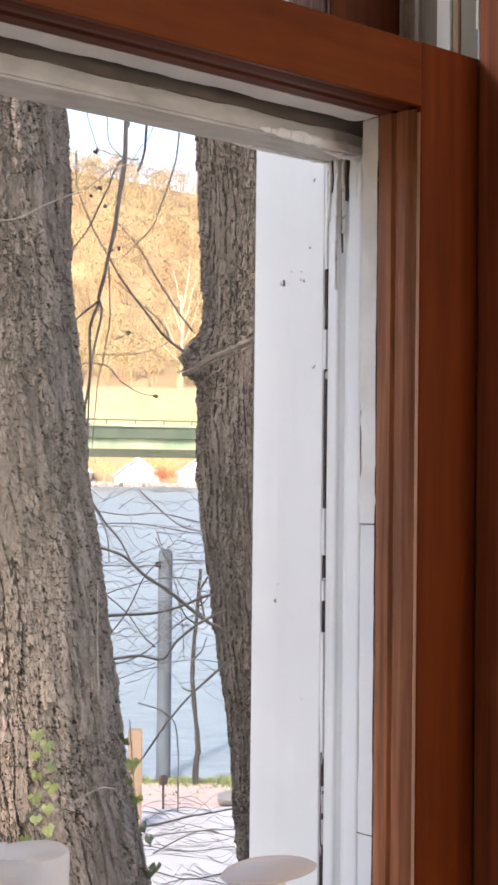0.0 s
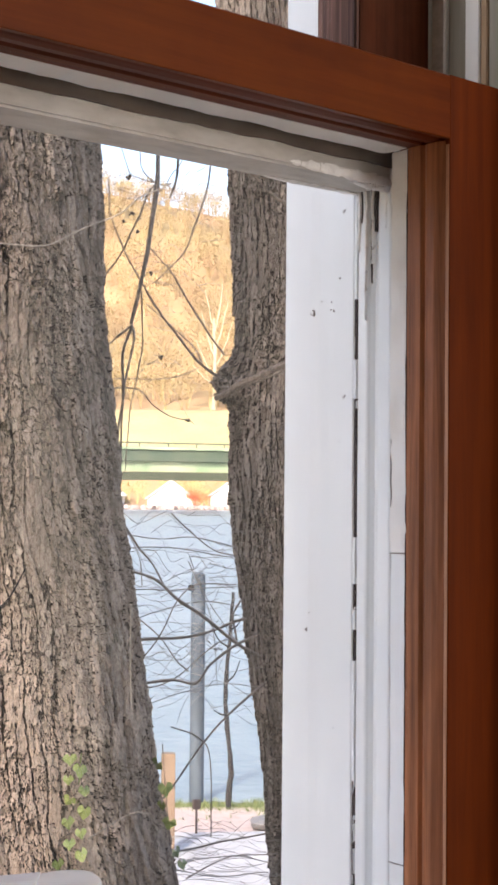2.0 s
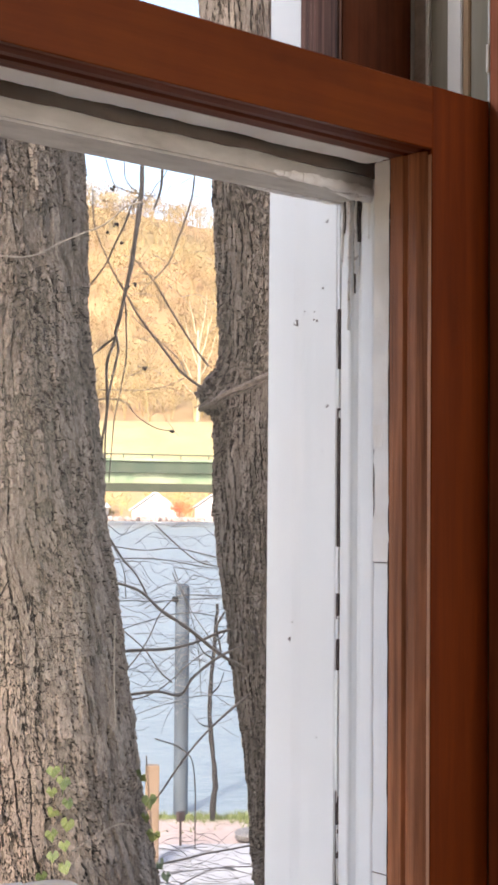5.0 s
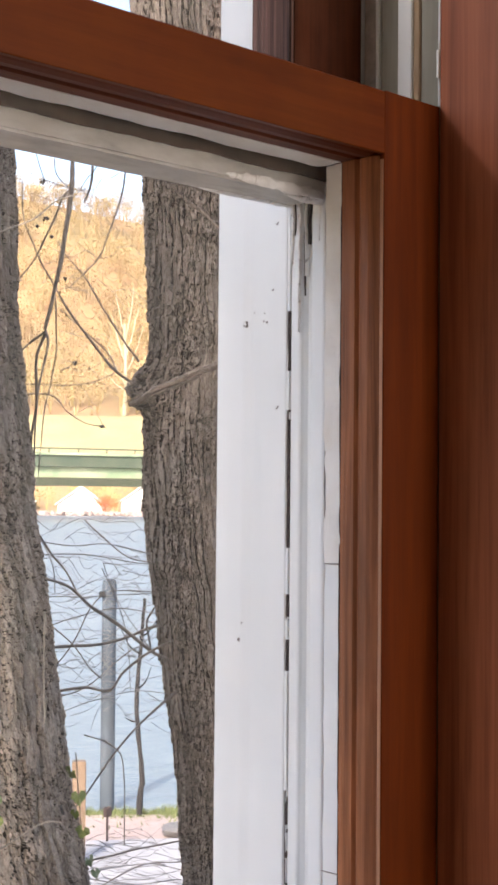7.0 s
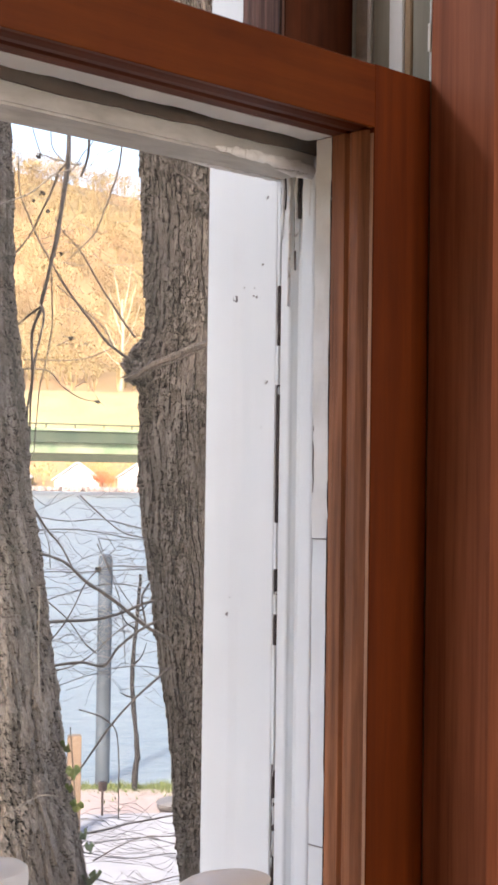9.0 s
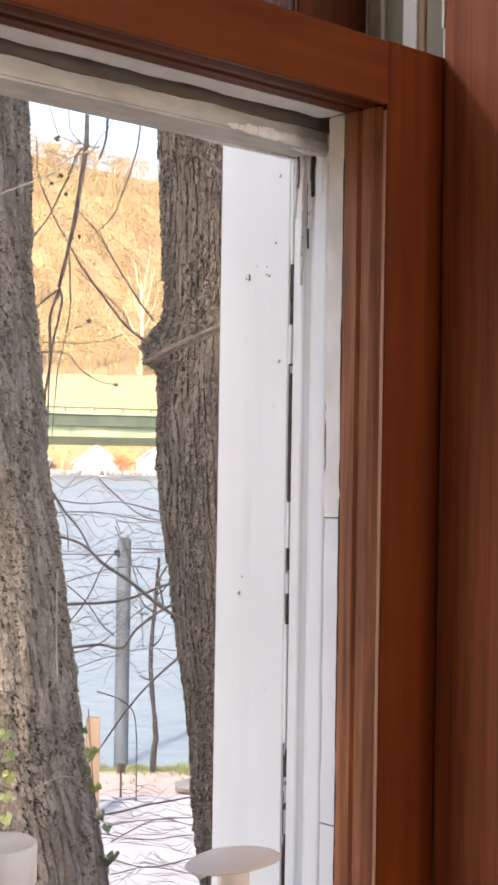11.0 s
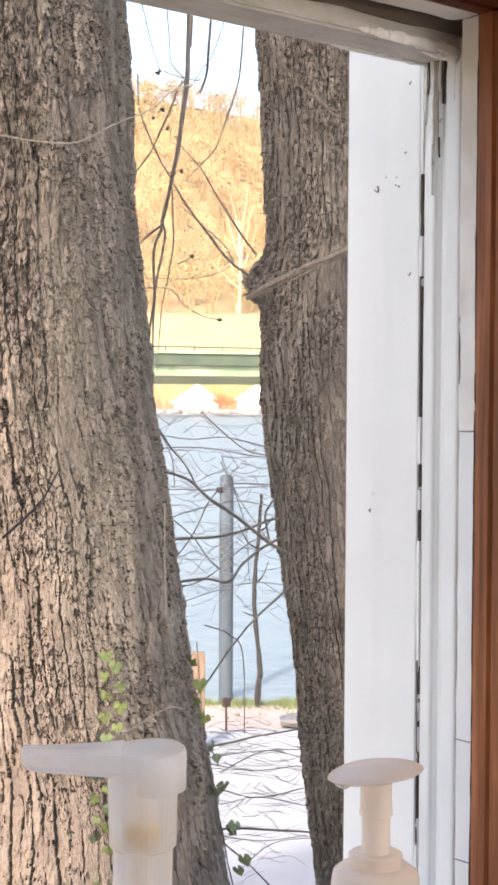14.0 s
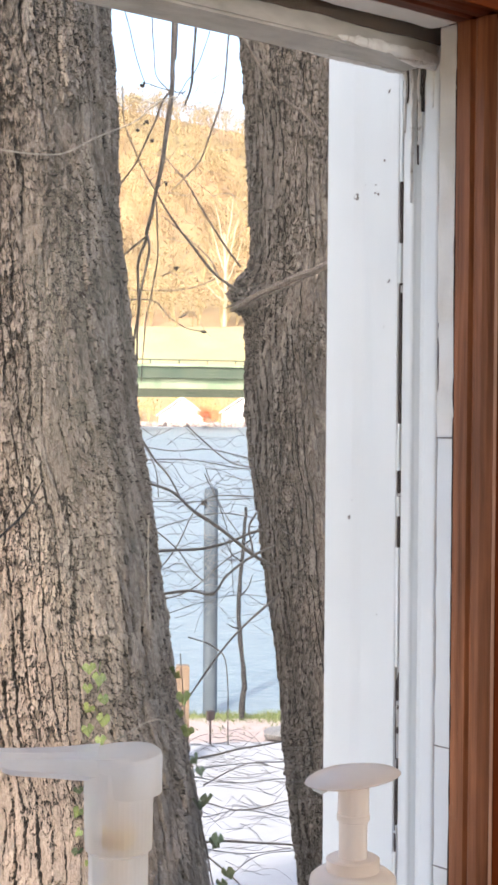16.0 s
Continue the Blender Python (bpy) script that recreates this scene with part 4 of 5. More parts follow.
def woods(name, count, d0, d1, u0, u1, size, leaves, mat, seed, lift=0.0):
    """Far trees: a thin trunk with limbs and a loose crown of leaf clumps each, in one mesh."""
    rnd = random.Random(seed)
    verts, faces = [], []

    def tri(a, b, c):
        i = len(verts)
        verts.extend((a, b, c))
        faces.append((i, i + 1, i + 2))
    for _ in range(count):
        d, u = rnd.uniform(d0, d1), rnd.uniform(u0, u1)
        z = ground_z(d)
        if d > 320:
            z -= (z + 2) * 0.0016 * (u + 60) * smooth(320, 520, d)
        s = size * rnd.uniform(0.6, 1.25)
        base = out(d, u, z + lift)
        for b in range(4):
            tip = base + Vector((rnd.uniform(-0.25, 0.25) * s, rnd.uniform(-0.25, 0.25) * s, s * rnd.uniform(0.7, 1.05)))
            w = R * s * 0.010
            tri(base - w, base + w, tip)
        for _ in range(leaves):
            r = rnd.random() ** 0.5
            a, e = rnd.uniform(0, math.tau), rnd.uniform(-1, 1)
            c = base + Vector((math.cos(a) * r * s * 0.36, math.sin(a) * r * s * 0.36, s * (0.62 + 0.38 * e * (1 - 0.5 * r))))
            q = s * (rnd.uniform(0.02, 0.055) if leaves > 250 else rnd.uniform(0.03, 0.085))
            o1 = Vector((rnd.gauss(0, 1), rnd.gauss(0, 1), rnd.gauss(0, 1))).normalized() * q
            o2 = Vector((rnd.gauss(0, 1), rnd.gauss(0, 1), rnd.gauss(0, 1))).normalized() * q
            tri(c, c + o1, c + o2)
    me = bpy.data.meshes.new(name)
    me.from_pydata([tuple(v) for v in verts], [], faces)
    me.materials.append(mat)
    return new(name, me)


tagged(woods("far_woods", 950, 331, 600, -110, 45, 11, 260, M_LEAVES, 6), "yellow and orange autumn woods on the hillside", "woods", kind="stuff")
tagged(woods("bank_bushes", 120, 254, 288, -45, 25, 4.5, 110, M_BUSH, 8), "yellow autumn bushes behind the far bank", "bushes", kind="stuff")
tagged(sheet("meadow", [292, 296, 302, 310, 318, 324, 330, 336], UU, M_FIELD, 0.5), "pale dry meadow strip below the hill", "meadow", kind="structure")


tagged(woods("red_bush", 8, 247.4, 249.2, -10.6, -7.4, 2.9, 220, M_RED, 15), "orange-red autumn bush between the houses", "bush", kind="stuff")

pale_tree = thing("bare_tree", out(345, -9.0, 11), "pale leafless tree on the hillside", "tree")
g0 = ground_z(345)
part("trunk", tube([out(345, -9.0, g0 - 1), out(345, -8.7, g0 + 9), out(345, -9.1, g0 + 22)], 0.55, 0.3, 8, 0.2), M_BIRCH, pale_tree)
for z, du, dz in ((8, -4.6, 9), (10, 4.2, 11), (13, -3.2, 11), (14, 3.0, 12), (19, -2.4, 10), (19, 2.0, 12), (6, 5.0, 6), (6, -5.2, 5)):
    part("limb", tube([out(345, -8.9, g0 + z), out(345, -8.9 + du * 0.5, g0 + z + dz * 0.4), out(345, -8.9 + du, g0 + z + dz)], 0.24, 0.08, 6, 0.3, int(z)), M_BIRCH, pale_tree)

# ---- the two big trees ----
def worley(px, py, seed):
    """Distance to the nearest and to the second cell centre, on a jittered unit grid."""
    cx, cy = np.floor(px), np.floor(py)
    f1, f2 = np.full(px.shape, 9.0), np.full(px.shape, 9.0)
    ident, down = np.zeros(px.shape), np.zeros(px.shape)
    for ox in (-1, 0, 1):
        for oy in (-1, 0, 1):
            gx, gy = cx + ox, cy + oy
            h = np.sin(gx * 127.1 + gy * 311.7 + seed * 17.3) * 43758.5453
            k = np.sin(gx * 269.5 + gy * 183.3 + seed * 31.1) * 24634.6345
            jx, jy = h - np.floor(h), k - np.floor(k)
            dist = np.hypot(gx + jx - px, gy + jy - py)
            near = dist < f1
            f2 = np.where(near, f1, np.minimum(f2, dist))
            ident = np.where(near, jx, ident)
            down = np.where(near, gy + jy - py, down)
            f1 = np.where(near, dist, f1)
    return f1, f2, ident, down


def soft_noise(px, py, seed):
    v = np.zeros(px.shape)
    for i in range(4):
        s = 1.9 ** i
        v += np.sin(px * s * 1.3 + np.sin(py * s * 0.9 + seed + i) * 1.7 + seed * 2.1) * np.sin(py * s * 1.1 + np.sin(px * s * 1.2 + i * 2) * 1.5 + seed) / s
    return v


def trunk(name, line, parent, mat, raised_mat, z0, z1, dz, n, seed, depth, wide, long, knob=None):
    """A trunk whose axis and radius run through line (z, d, u, r), covered with long raised bark plates and fissures."""
    zs = np.concatenate([np.arange(z0, -0.75, 0.03), np.arange(-0.75, 2.95, dz), np.arange(2.95, z1, 0.02)])
    lz = np.array(line)
    axis_d, axis_u, rad = (np.interp(zs, lz[:, 0], lz[:, i]) for i in (1, 2, 3))
    for arr in (axis_d, axis_u, rad):
        kernel = np.ones(41) / 41
        arr[:] = np.convolve(np.pad(arr, 20, mode="edge"), kernel, mode="valid")
    # finer round the side that faces the house
    th = np.concatenate([np.linspace(0, 1.35, n // 10, endpoint=False), np.linspace(1.35, math.tau - 1.35, n - 2 * (n // 10), endpoint=False), np.linspace(math.tau - 1.35, math.tau, n // 10, endpoint=False)])
    n = len(th)
    T, Z = np.meshgrid(th, zs)
    rr = rad[:, None]
    arc = T * float(np.mean(rad))
    # columns of flat plates that stand at different heights, with torn steps between them; calm stretches and scaly ones
    wander = 0.50 * soft_noise(arc * 5, Z * 1.7, seed) + 0.20 * soft_noise(arc * 30, Z * 9, seed + 1) + 0.08 * soft_noise(arc * 100, Z * 60, seed + 5)
    calm = np.clip(0.52 + 0.45 * soft_noise(arc * 8.5 + 3, Z * 4.0, seed + 11), 0, 1)
    v = arc / wide + wander
    col = np.floor(v)
    e1 = np.minimum(v - col, col + 1 - v)
    side = np.where(v - col < 0.5, col, col + 1)
    h1 = np.sin(col * 78.233 + seed) * 43758.5453
    h1 -= np.floor(h1)
    w = Z / (long * (0.6 + 1.2 * h1)) + h1 * 11 + 0.30 * soft_noise(arc * 45, Z * 9, seed + 2) + 0.14 * soft_noise(arc * 150, Z * 40, seed + 3)
    row = np.floor(w)
    e2 = np.minimum(w - row, row + 1 - w)
    h2 = np.sin(col * 12.9898 + row * 37.719 + seed) * 24634.6345
    h2 -= np.floor(h2)
    h3 = np.sin(col * 39.425 + row * 91.17 + seed) * 13758.77
    h3 -= np.floor(h3)
    open_seam = np.clip(0.75 + 0.7 * soft_noise(side * 3.7 + 1.0, Z * 5.1, seed + 13), 0.0, 1.0)
    furrow = np.exp(-((e1 / (0.055 + 0.05 * h1)) ** 2)) * open_seam
    cross = np.exp(-((e2 / 0.030) ** 2)) * (h3 > 0.40) * (1 - 0.5 * calm)
    b1, b2, idm, tip = worley(arc / (0.48 * wide) + wander * 0.6, Z / (0.30 * long) + 0.25 * soft_noise(arc * 90, Z * 60, seed + 6), seed + 4)
    g1, g2, idg, lift = worley(arc / 0.0095 + wander * 0.5, Z / 0.026 + 0.3 * soft_noise(arc * 150, Z * 90, seed + 8), seed + 9)
    scale = np.clip(0.95 - 1.05 * calm, 0.15, 0.70)
    off = -0.9 * depth * furrow - 0.5 * depth * cross + depth * 1.0 * (h2 - 0.5) + scale * depth * (0.70 * (idm - 0.5) + 0.70 * tip) + depth * (0.18 + 0.20 * scale) * ((idg - 0.5) + 0.6 * lift)
    # plates curl outward at one side and at the lower end
    off += depth * 0.7 * (h3 - 0.5) * (v - col - 0.5) + depth * 0.6 * (0.5 - (w - row)) * (h2 > 0.35)
    off += 0.012 * soft_noise(arc * 3, Z * 1.4, seed + 7)
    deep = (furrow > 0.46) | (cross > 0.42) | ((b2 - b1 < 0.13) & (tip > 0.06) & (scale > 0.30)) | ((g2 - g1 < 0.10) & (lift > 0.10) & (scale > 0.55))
    # raised plates and flakes go paler, relief contrast put into their colour
    pale = ~deep & ((h2 > 0.76) | ((idm > 0.80) & (scale > 0.30)) | ((idg > 0.86) & (lift < 0.0)))
    r = rr + off - 0.30 * depth * deep
    if knob:
        kd, ku, kz, kr, kh = knob
        ang = math.atan2(ku, kd)
        da = np.abs((T - ang + math.pi) % math.tau - math.pi) * float(np.mean(rad))
        g = np.exp(-((da / kr) ** 2 + (np.where(Z > kz, (Z - kz) / (kr * 1.35), (Z - kz) / (kr * 0.8))) ** 2))
        r = r + kh * g * (1 + 0.35 * soft_noise(arc * 40, Z * 40, 2))
    dd, uu = axis_d[:, None] + r * np.cos(T), axis_u[:, None] + r * np.sin(T)
    x = E0.x + N.x * dd + R.x * uu
    y = E0.y + N.y * dd + R.y * uu
    co = np.stack([x, y, Z], -1).reshape(-1, 3)
    m = len(zs)
    i = np.arange(m - 1)[:, None] * n
    j = np.arange(n)[None, :]
    jn = (j + 1) % n
    fc = np.stack([i + j, i + jn, i + n + jn, i + n + j], -1).reshape(-1, 4)
    me = bpy.data.meshes.new(name)
    me.vertices.add(len(co))
    me.vertices.foreach_set("co", co.ravel())
    me.loops.add(fc.size)
    me.loops.foreach_set("vertex_index", fc.ravel())
    me.polygons.add(len(fc))
    me.polygons.foreach_set("loop_start", np.arange(0, fc.size, 4))
    me.polygons.foreach_set("use_smooth", np.zeros(len(fc), bool))
    # plates in the first material; the floor of cracks and fissures in the second, with shade put into its colour; the
    # highest plates, paler, in the third
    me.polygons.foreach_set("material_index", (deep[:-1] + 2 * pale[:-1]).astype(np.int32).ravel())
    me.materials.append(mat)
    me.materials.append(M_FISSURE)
    me.materials.append(raised_mat)
    me.update(calc_edges=True)
    me.validate()
    ob = new(name, me)
    ob.parent = parent
    ob.matrix_parent_inverse = parent.matrix_basis.inverted()
    return ob


# right edge of the big trunk and left edge of the other, at heights up the stem
EDGE1 = ((-1.6, 0.02), (-0.36, -0.20), (0.03, -0.26), (0.30, -0.316), (0.66, -0.36), (1.035, -0.414), (1.35, -0.467), (1.63, -0.489), (1.95, -0.509), (2.35, -0.531), (2.63, -0.559), (3.6, -0.64))
EDGE2 = ((-1.6, 0.24), (-0.67, 0.162), (-0.21, 0.099), (0.30, 0.047), (0.765, -0.017), (1.115, -0.063), (1.47, -0.09), (1.68, -0.092), (2.05, -0.077), (2.4, -0.085), (2.73, -0.107), (3.4, -0.173), (3.9, -0.22))
big_tree = thing("tree", out(5.15, -0.8, -1.45), "broad old tree trunk with thick furrowed grey-brown bark", "tree")
side_tree = thing("tree", out(6.0, 0.2, -1.45), "leaning tree trunk with rough grey bark and a knot", "tree")


def rad1(z):
    return 0.405 + 0.03 * smooth(1.2, -1.5, z) + 0.10 * max(0, -z) * 0.6


trunk("trunk", [(z, 5.15, u - rad1(z), rad1(z)) for z, u in EDGE1], big_tree, M_BARK, M_RAISED, -1.5, 3.6, 0.0034, 700, 3, 0.0140, 0.043, 0.125)
trunk("trunk", [(z, 6.0, u + 0.235, 0.235) for z, u in EDGE2], side_tree, M_BARK2, M_RAISED2, -1.5, 3.9, 0.0040, 460, 8, 0.0135, 0.025, 0.090, (-0.30, -0.95, 1.81, 0.080, 0.080))

# branches: depth, radius in mm at both ends, then (u, z) along the stem
VINES = (
    (5.40, 10.5, 7.4, ((-0.352, 2.656), (-0.355, 2.519), (-0.384, 2.298), (-0.414, 2.129), (-0.448, 2.002))),
    (5.40, 6.3, 4.2, ((-0.448, 2.002), (-0.483, 1.897), (-0.481, 1.749), (-0.499, 1.581), (-0.499, 1.434))),
    (5.40, 5.3, 3.2, ((-0.448, 2.002), (-0.435, 1.939), (-0.463, 1.792), (-0.474, 1.665), (-0.48, 1.434))),
    (5.40, 5.3, 3.2, ((-0.452, 1.998), (-0.501, 1.977), (-0.546, 1.938))),
    (5.40, 3.2, 2.1, ((-0.414, 2.129), (-0.414, 1.94), (-0.434, 1.813), (-0.462, 1.687), (-0.474, 1.455))),
    (5.40, 6.3, 4.2, ((-0.283, 2.677), (-0.294, 2.572), (-0.317, 2.498))),
    (5.40, 4.2, 2.1, ((-0.16, 2.637), (-0.174, 2.521), (-0.221, 2.383), (-0.251, 2.299), (-0.303, 2.235), (-0.366, 2.172))),
    (5.40, 3.2, 4.2, ((-0.566, 2.169), (-0.483, 2.275), (-0.431, 2.381), (-0.386, 2.487), (-0.353, 2.529))),
    (5.40, 2.1, 2.1, ((-0.424, 2.676), (-0.412, 2.571), (-0.359, 2.519))),
    (5.40, 2.1, 2.1, ((-0.476, 2.612), (-0.433, 2.55), (-0.327, 2.519), (-0.306, 2.53))),
    (5.40, 2.1, 1.6, ((-0.255, 2.667), (-0.307, 2.593), (-0.353, 2.529), (-0.411, 2.503), (-0.517, 2.528))),
)
BOUGHS = (
    (5.70, 5.6, 2.2, ((-0.127, 1.828), (-0.205, 1.883), (-0.295, 1.993), (-0.385, 2.114), (-0.43, 2.192), (-0.498, 2.313), (-0.555, 2.457), (-0.568, 2.612))),
    (5.70, 4.4, 2.2, ((-0.105, 1.918), (-0.184, 2.017), (-0.252, 2.127), (-0.32, 2.237), (-0.398, 2.325), (-0.421, 2.37))),
    (5.70, 3.3, 2.2, ((-0.194, 1.883), (-0.228, 1.95), (-0.318, 2.037), (-0.419, 2.125))),
    (5.70, 2.4, 1.7, ((-0.205, 1.872), (-0.293, 1.827), (-0.382, 1.815), (-0.537, 1.817))),
    (5.50, 3.2, 1.6, ((-0.561, 1.766), (-0.432, 1.767), (-0.368, 1.704), (-0.303, 1.661), (-0.238, 1.651))),
    (5.50, 2.1, 1.6, ((-0.401, 1.864), (-0.369, 1.875), (-0.344, 1.89))),
    (5.60, 9.8, 15.3, ((-0.139, 1.753), (-0.091, 1.771), (-0.004, 1.811), (0.126, 1.867), (0.256, 1.923))),
    (5.60, 5.5, 7.6, ((0.013, 2.614), (0.119, 2.511), (0.207, 2.446))),
)
SHRUB_HIGH = (
    (5.80, 4.5, 3.4, ((-0.53, 1.278), (-0.449, 1.155), (-0.399, 1.099), (-0.346, 1.009))),
    (5.80, 5.6, 7.9, ((-0.476, 1.059), (-0.38, 1.031), (-0.289, 0.953), (-0.175, 0.875), (-0.05, 0.781), (0.05, 0.725))),
    (5.80, 5.6, 6.8, ((-0.446, 0.786), (-0.287, 0.79), (-0.175, 0.807), (-0.051, 0.854), (0.04, 0.87))),
    (5.80, 5.6, 5.6, ((-0.426, 0.612), (-0.308, 0.636), (-0.207, 0.626), (-0.151, 0.706), (-0.05, 0.781), (0.04, 0.82))),
    (5.80, 5.6, 3.4, ((0.065, 0.618), (-0.014, 0.56), (-0.092, 0.492), (-0.193, 0.378), (-0.282, 0.241), (-0.36, 0.139))),
    (5.80, 2.3, 2.3, ((-0.518, 1.21), (-0.359, 1.189), (-0.224, 1.202), (-0.054, 1.159))),
    (5.80, 2.3, 2.3, ((-0.506, 1.154), (-0.314, 1.156), (-0.11, 1.124), (-0.042, 1.125))),
    (5.80, 2.3, 2.3, ((-0.459, 0.985), (-0.267, 0.987), (-0.03, 1.001))),
    (5.80, 2.8, 2.3, ((-0.469, 0.895), (-0.355, 0.805), (-0.287, 0.716), (-0.241, 0.671))),
)
SHRUB_MID = (
    (5.80, 2.8, 2.3, ((-0.456, 0.68), (-0.355, 0.805), (-0.289, 0.942), (-0.211, 1.01), (-0.052, 1.012))),
    (5.80, 2.8, 2.3, ((-0.432, 0.59), (-0.308, 0.625), (-0.129, 0.774), (-0.05, 0.786))),
    (5.80, 1.9, 1.7, ((-0.409, 0.529), (-0.24, 0.581), (-0.082, 0.605), (0.042, 0.593))),
    (5.80, 3.4, 2.3, ((-0.306, 0.444), (-0.204, 0.411), (-0.152, 0.333), (-0.144, 0.017))),
    (5.80, 2.3, 2.3, ((-0.514, 1.256), (-0.438, 1.121), (-0.425, 1.008))),
    (5.80, 2.8, 2.3, ((-0.315, 1.292), (-0.201, 1.191), (-0.133, 1.147), (-0.031, 1.125))),
    (5.80, 2.3, 2.3, ((-0.447, 0.872), (-0.311, 0.919), (-0.176, 0.943), (-0.029, 0.922))),
    (5.80, 2.3, 1.7, ((-0.245, 1.1), (-0.176, 0.943), (-0.14, 0.785), (-0.127, 0.604))),
    (5.80, 2.3, 1.7, ((-0.05, 0.781), (-0.153, 0.92), (-0.222, 1.055), (-0.246, 1.123))),
    (5.80, 4.5, 4.5, ((-0.04, 0.944), (-0.067, 0.876), (-0.05, 0.781))),
)
SHRUB_LOW = (
    (5.60, 4.4, 3.3, ((-0.291, -0.007), (-0.182, 0.009), (-0.073, 0.026), (0.079, 0.058))),
    (5.60, 2.2, 2.2, ((-0.295, -0.047), (-0.181, -0.034), (-0.029, -0.022), (0.081, -0.043))),
    (5.60, 2.2, 2.2, ((-0.279, -0.068), (-0.115, -0.093), (0.081, -0.075))),
    (5.60, 5.5, 4.4, ((-0.233, -0.325), (-0.096, -0.302), (0.138, -0.313))),
    (5.60, 3.3, 3.3, ((-0.221, -0.377), (-0.122, -0.459), (-0.023, -0.557))),
    (5.60, 3.3, 2.2, ((-0.241, -0.168), (-0.097, -0.178), (0.103, -0.138))),
    (5.60, 2.7, 2.2, ((-0.235, -0.103), (-0.077, -0.036), (0.091, -0.021))),
    (5.60, 2.2, 2.2, ((-0.234, -0.231), (-0.092, -0.197), (0.104, -0.228))),
    (5.60, 2.2, 2.2, ((-0.222, -0.351), (-0.069, -0.372), (0.106, -0.348))),
    (5.60, 2.2, 2.2, ((-0.155, -0.482), (-0.025, -0.393), (0.128, -0.369))),
)
CLIMBERS = (
    (4.60, 4.5, 2.7, ((-0.895, 0.911), (-0.788, 1.02), (-0.727, 1.128))),
    (4.75, 2.8, 2.8, ((-0.388, 1.012), (-0.395, 0.808), (-0.388, 0.623))),
    (4.75, 2.8, 1.9, ((-0.519, 0.251), (-0.381, 0.336), (-0.316, 0.337))),
    (4.70, 2.9, 2.3, ((-0.942, 2.208), (-0.814, 2.194), (-0.686, 2.196), (-0.577, 2.252), (-0.449, 2.308), (-0.376, 2.364), (-0.312, 2.379))),
)


def stems(rows, parent, mat, name, seed, wob=0.004):
    for i, (d, ra, rb, line) in enumerate(rows):
        rnd = random.Random(seed * 100 + i)
        bend = rnd.uniform(-0.12, 0.12)
        if line[0][1] > 2.6:
            # hanging stems come down from above the opening
            u0, z0 = line[0]
            line = ((u0 + (u0 - line[1][0]) * 2.5, z0 + 0.42),) + line
        pts = [out(d + bend * math.sin(3 * k / len(line)), u, z) for k, (u, z) in enumerate(line)]
        part(name, tube(pts, ra / 1000, rb / 1000, 6, wob, seed + i), M_SPRAY if name == "twig" and ra < 2.6 else mat, parent)


stems(VINES, big_tree, M_TWIG, "branch", 1)
part("limb", tube([out(5.15, -0.75, 3.4), out(5.3, -0.55, 3.35), out(5.4, -0.36, 3.2), out(5.4, -0.352, 2.65)], 0.03, 0.0105, 8, 0.004), M_TWIG, big_tree)
stems(BOUGHS[:-2], side_tree, M_TWIG, "branch", 2)
stems(BOUGHS[-2:], side_tree, M_STUB, "broken_branch", 7, 0.014)
# the torn end and loose strands of the broken branch
for k, (du, dz, r) in enumerate(((0.0, 0.012, 0.0050), (0.01, -0.011, 0.0055), (-0.012, 0.003, 0.0045), (0.02, 0.008, 0.0040))):
    part("splinter", tube([out(5.585 + 0.004 * k, -0.150 + du, 1.748 + dz * 0.5), out(5.585, -0.085 + du, 1.772 + dz), out(5.585, 0.01 + du, 1.815 + dz * 0.7), out(5.59, 0.12 + du, 1.864 + dz)], r * 0.5, r, 6, 0.012, 60 + k), M_STUB, side_tree)
stems(SHRUB_HIGH, side_tree, M_TWIG, "twig", 3)
stems(SHRUB_MID, side_tree, M_TWIG, "twig", 4)
stems(SHRUB_LOW, side_tree, M_TWIG, "twig", 5)
rnd = random.Random(31)
for i in range(230):
    # fine hanging spray between the trunks
    k = i % 5
    u = rnd.uniform(-0.52, -0.02)
    z = rnd.uniform(0.50, 1.32) if k < 3 else rnd.uniform(-0.55, 0.06) if k == 3 else rnd.uniform(1.7, 2.7)
    du, dz = rnd.uniform(0.08, 0.26) * rnd.choice((-1, 1)), rnd.uniform(-0.14, 0.12)
    d = rnd.uniform(5.5, 6.2)
    if u + du < -0.55:
        du = -du
    part("twig", tube([out(d, u, z), out(d, u + du * 0.4, z + dz * 0.2 + rnd.uniform(-0.05, 0.05)), out(d, u + du * 0.75, z + dz * 0.7 + rnd.uniform(-0.03, 0.03)), out(d, u + du, z + dz)], rnd.uniform(0.0009, 0.0017), 0.0006, 5, 0.016, i, 4), M_SPRAY, side_tree)
for i in range(75):
    # crossing sprays low down, over the terrace
    u, z, d = rnd.uniform(-0.26, 0.06), rnd.uniform(-0.50, 0.07) if i % 3 else rnd.uniform(-0.12, 0.07), rnd.uniform(5.5, 5.9)
    du, dz = rnd.uniform(0.10, 0.30) * rnd.choice((-1, 1)), rnd.uniform(-0.10, 0.10)
    part("twig", tube([out(d, u, z), out(d, u + du * 0.4, z + dz * 0.2 + rnd.uniform(-0.02, 0.02)), out(d, u + du * 0.75, z + dz * 0.7), out(d, u + du, z + dz)], rnd.uniform(0.0009, 0.0016), 0.0006, 5, 0.014, i, 4), M_SPRAY, side_tree)
# the burr on the leaning trunk is a cluster of small dark lumps
rnd = random.Random(77)
bm = bmesh.new()
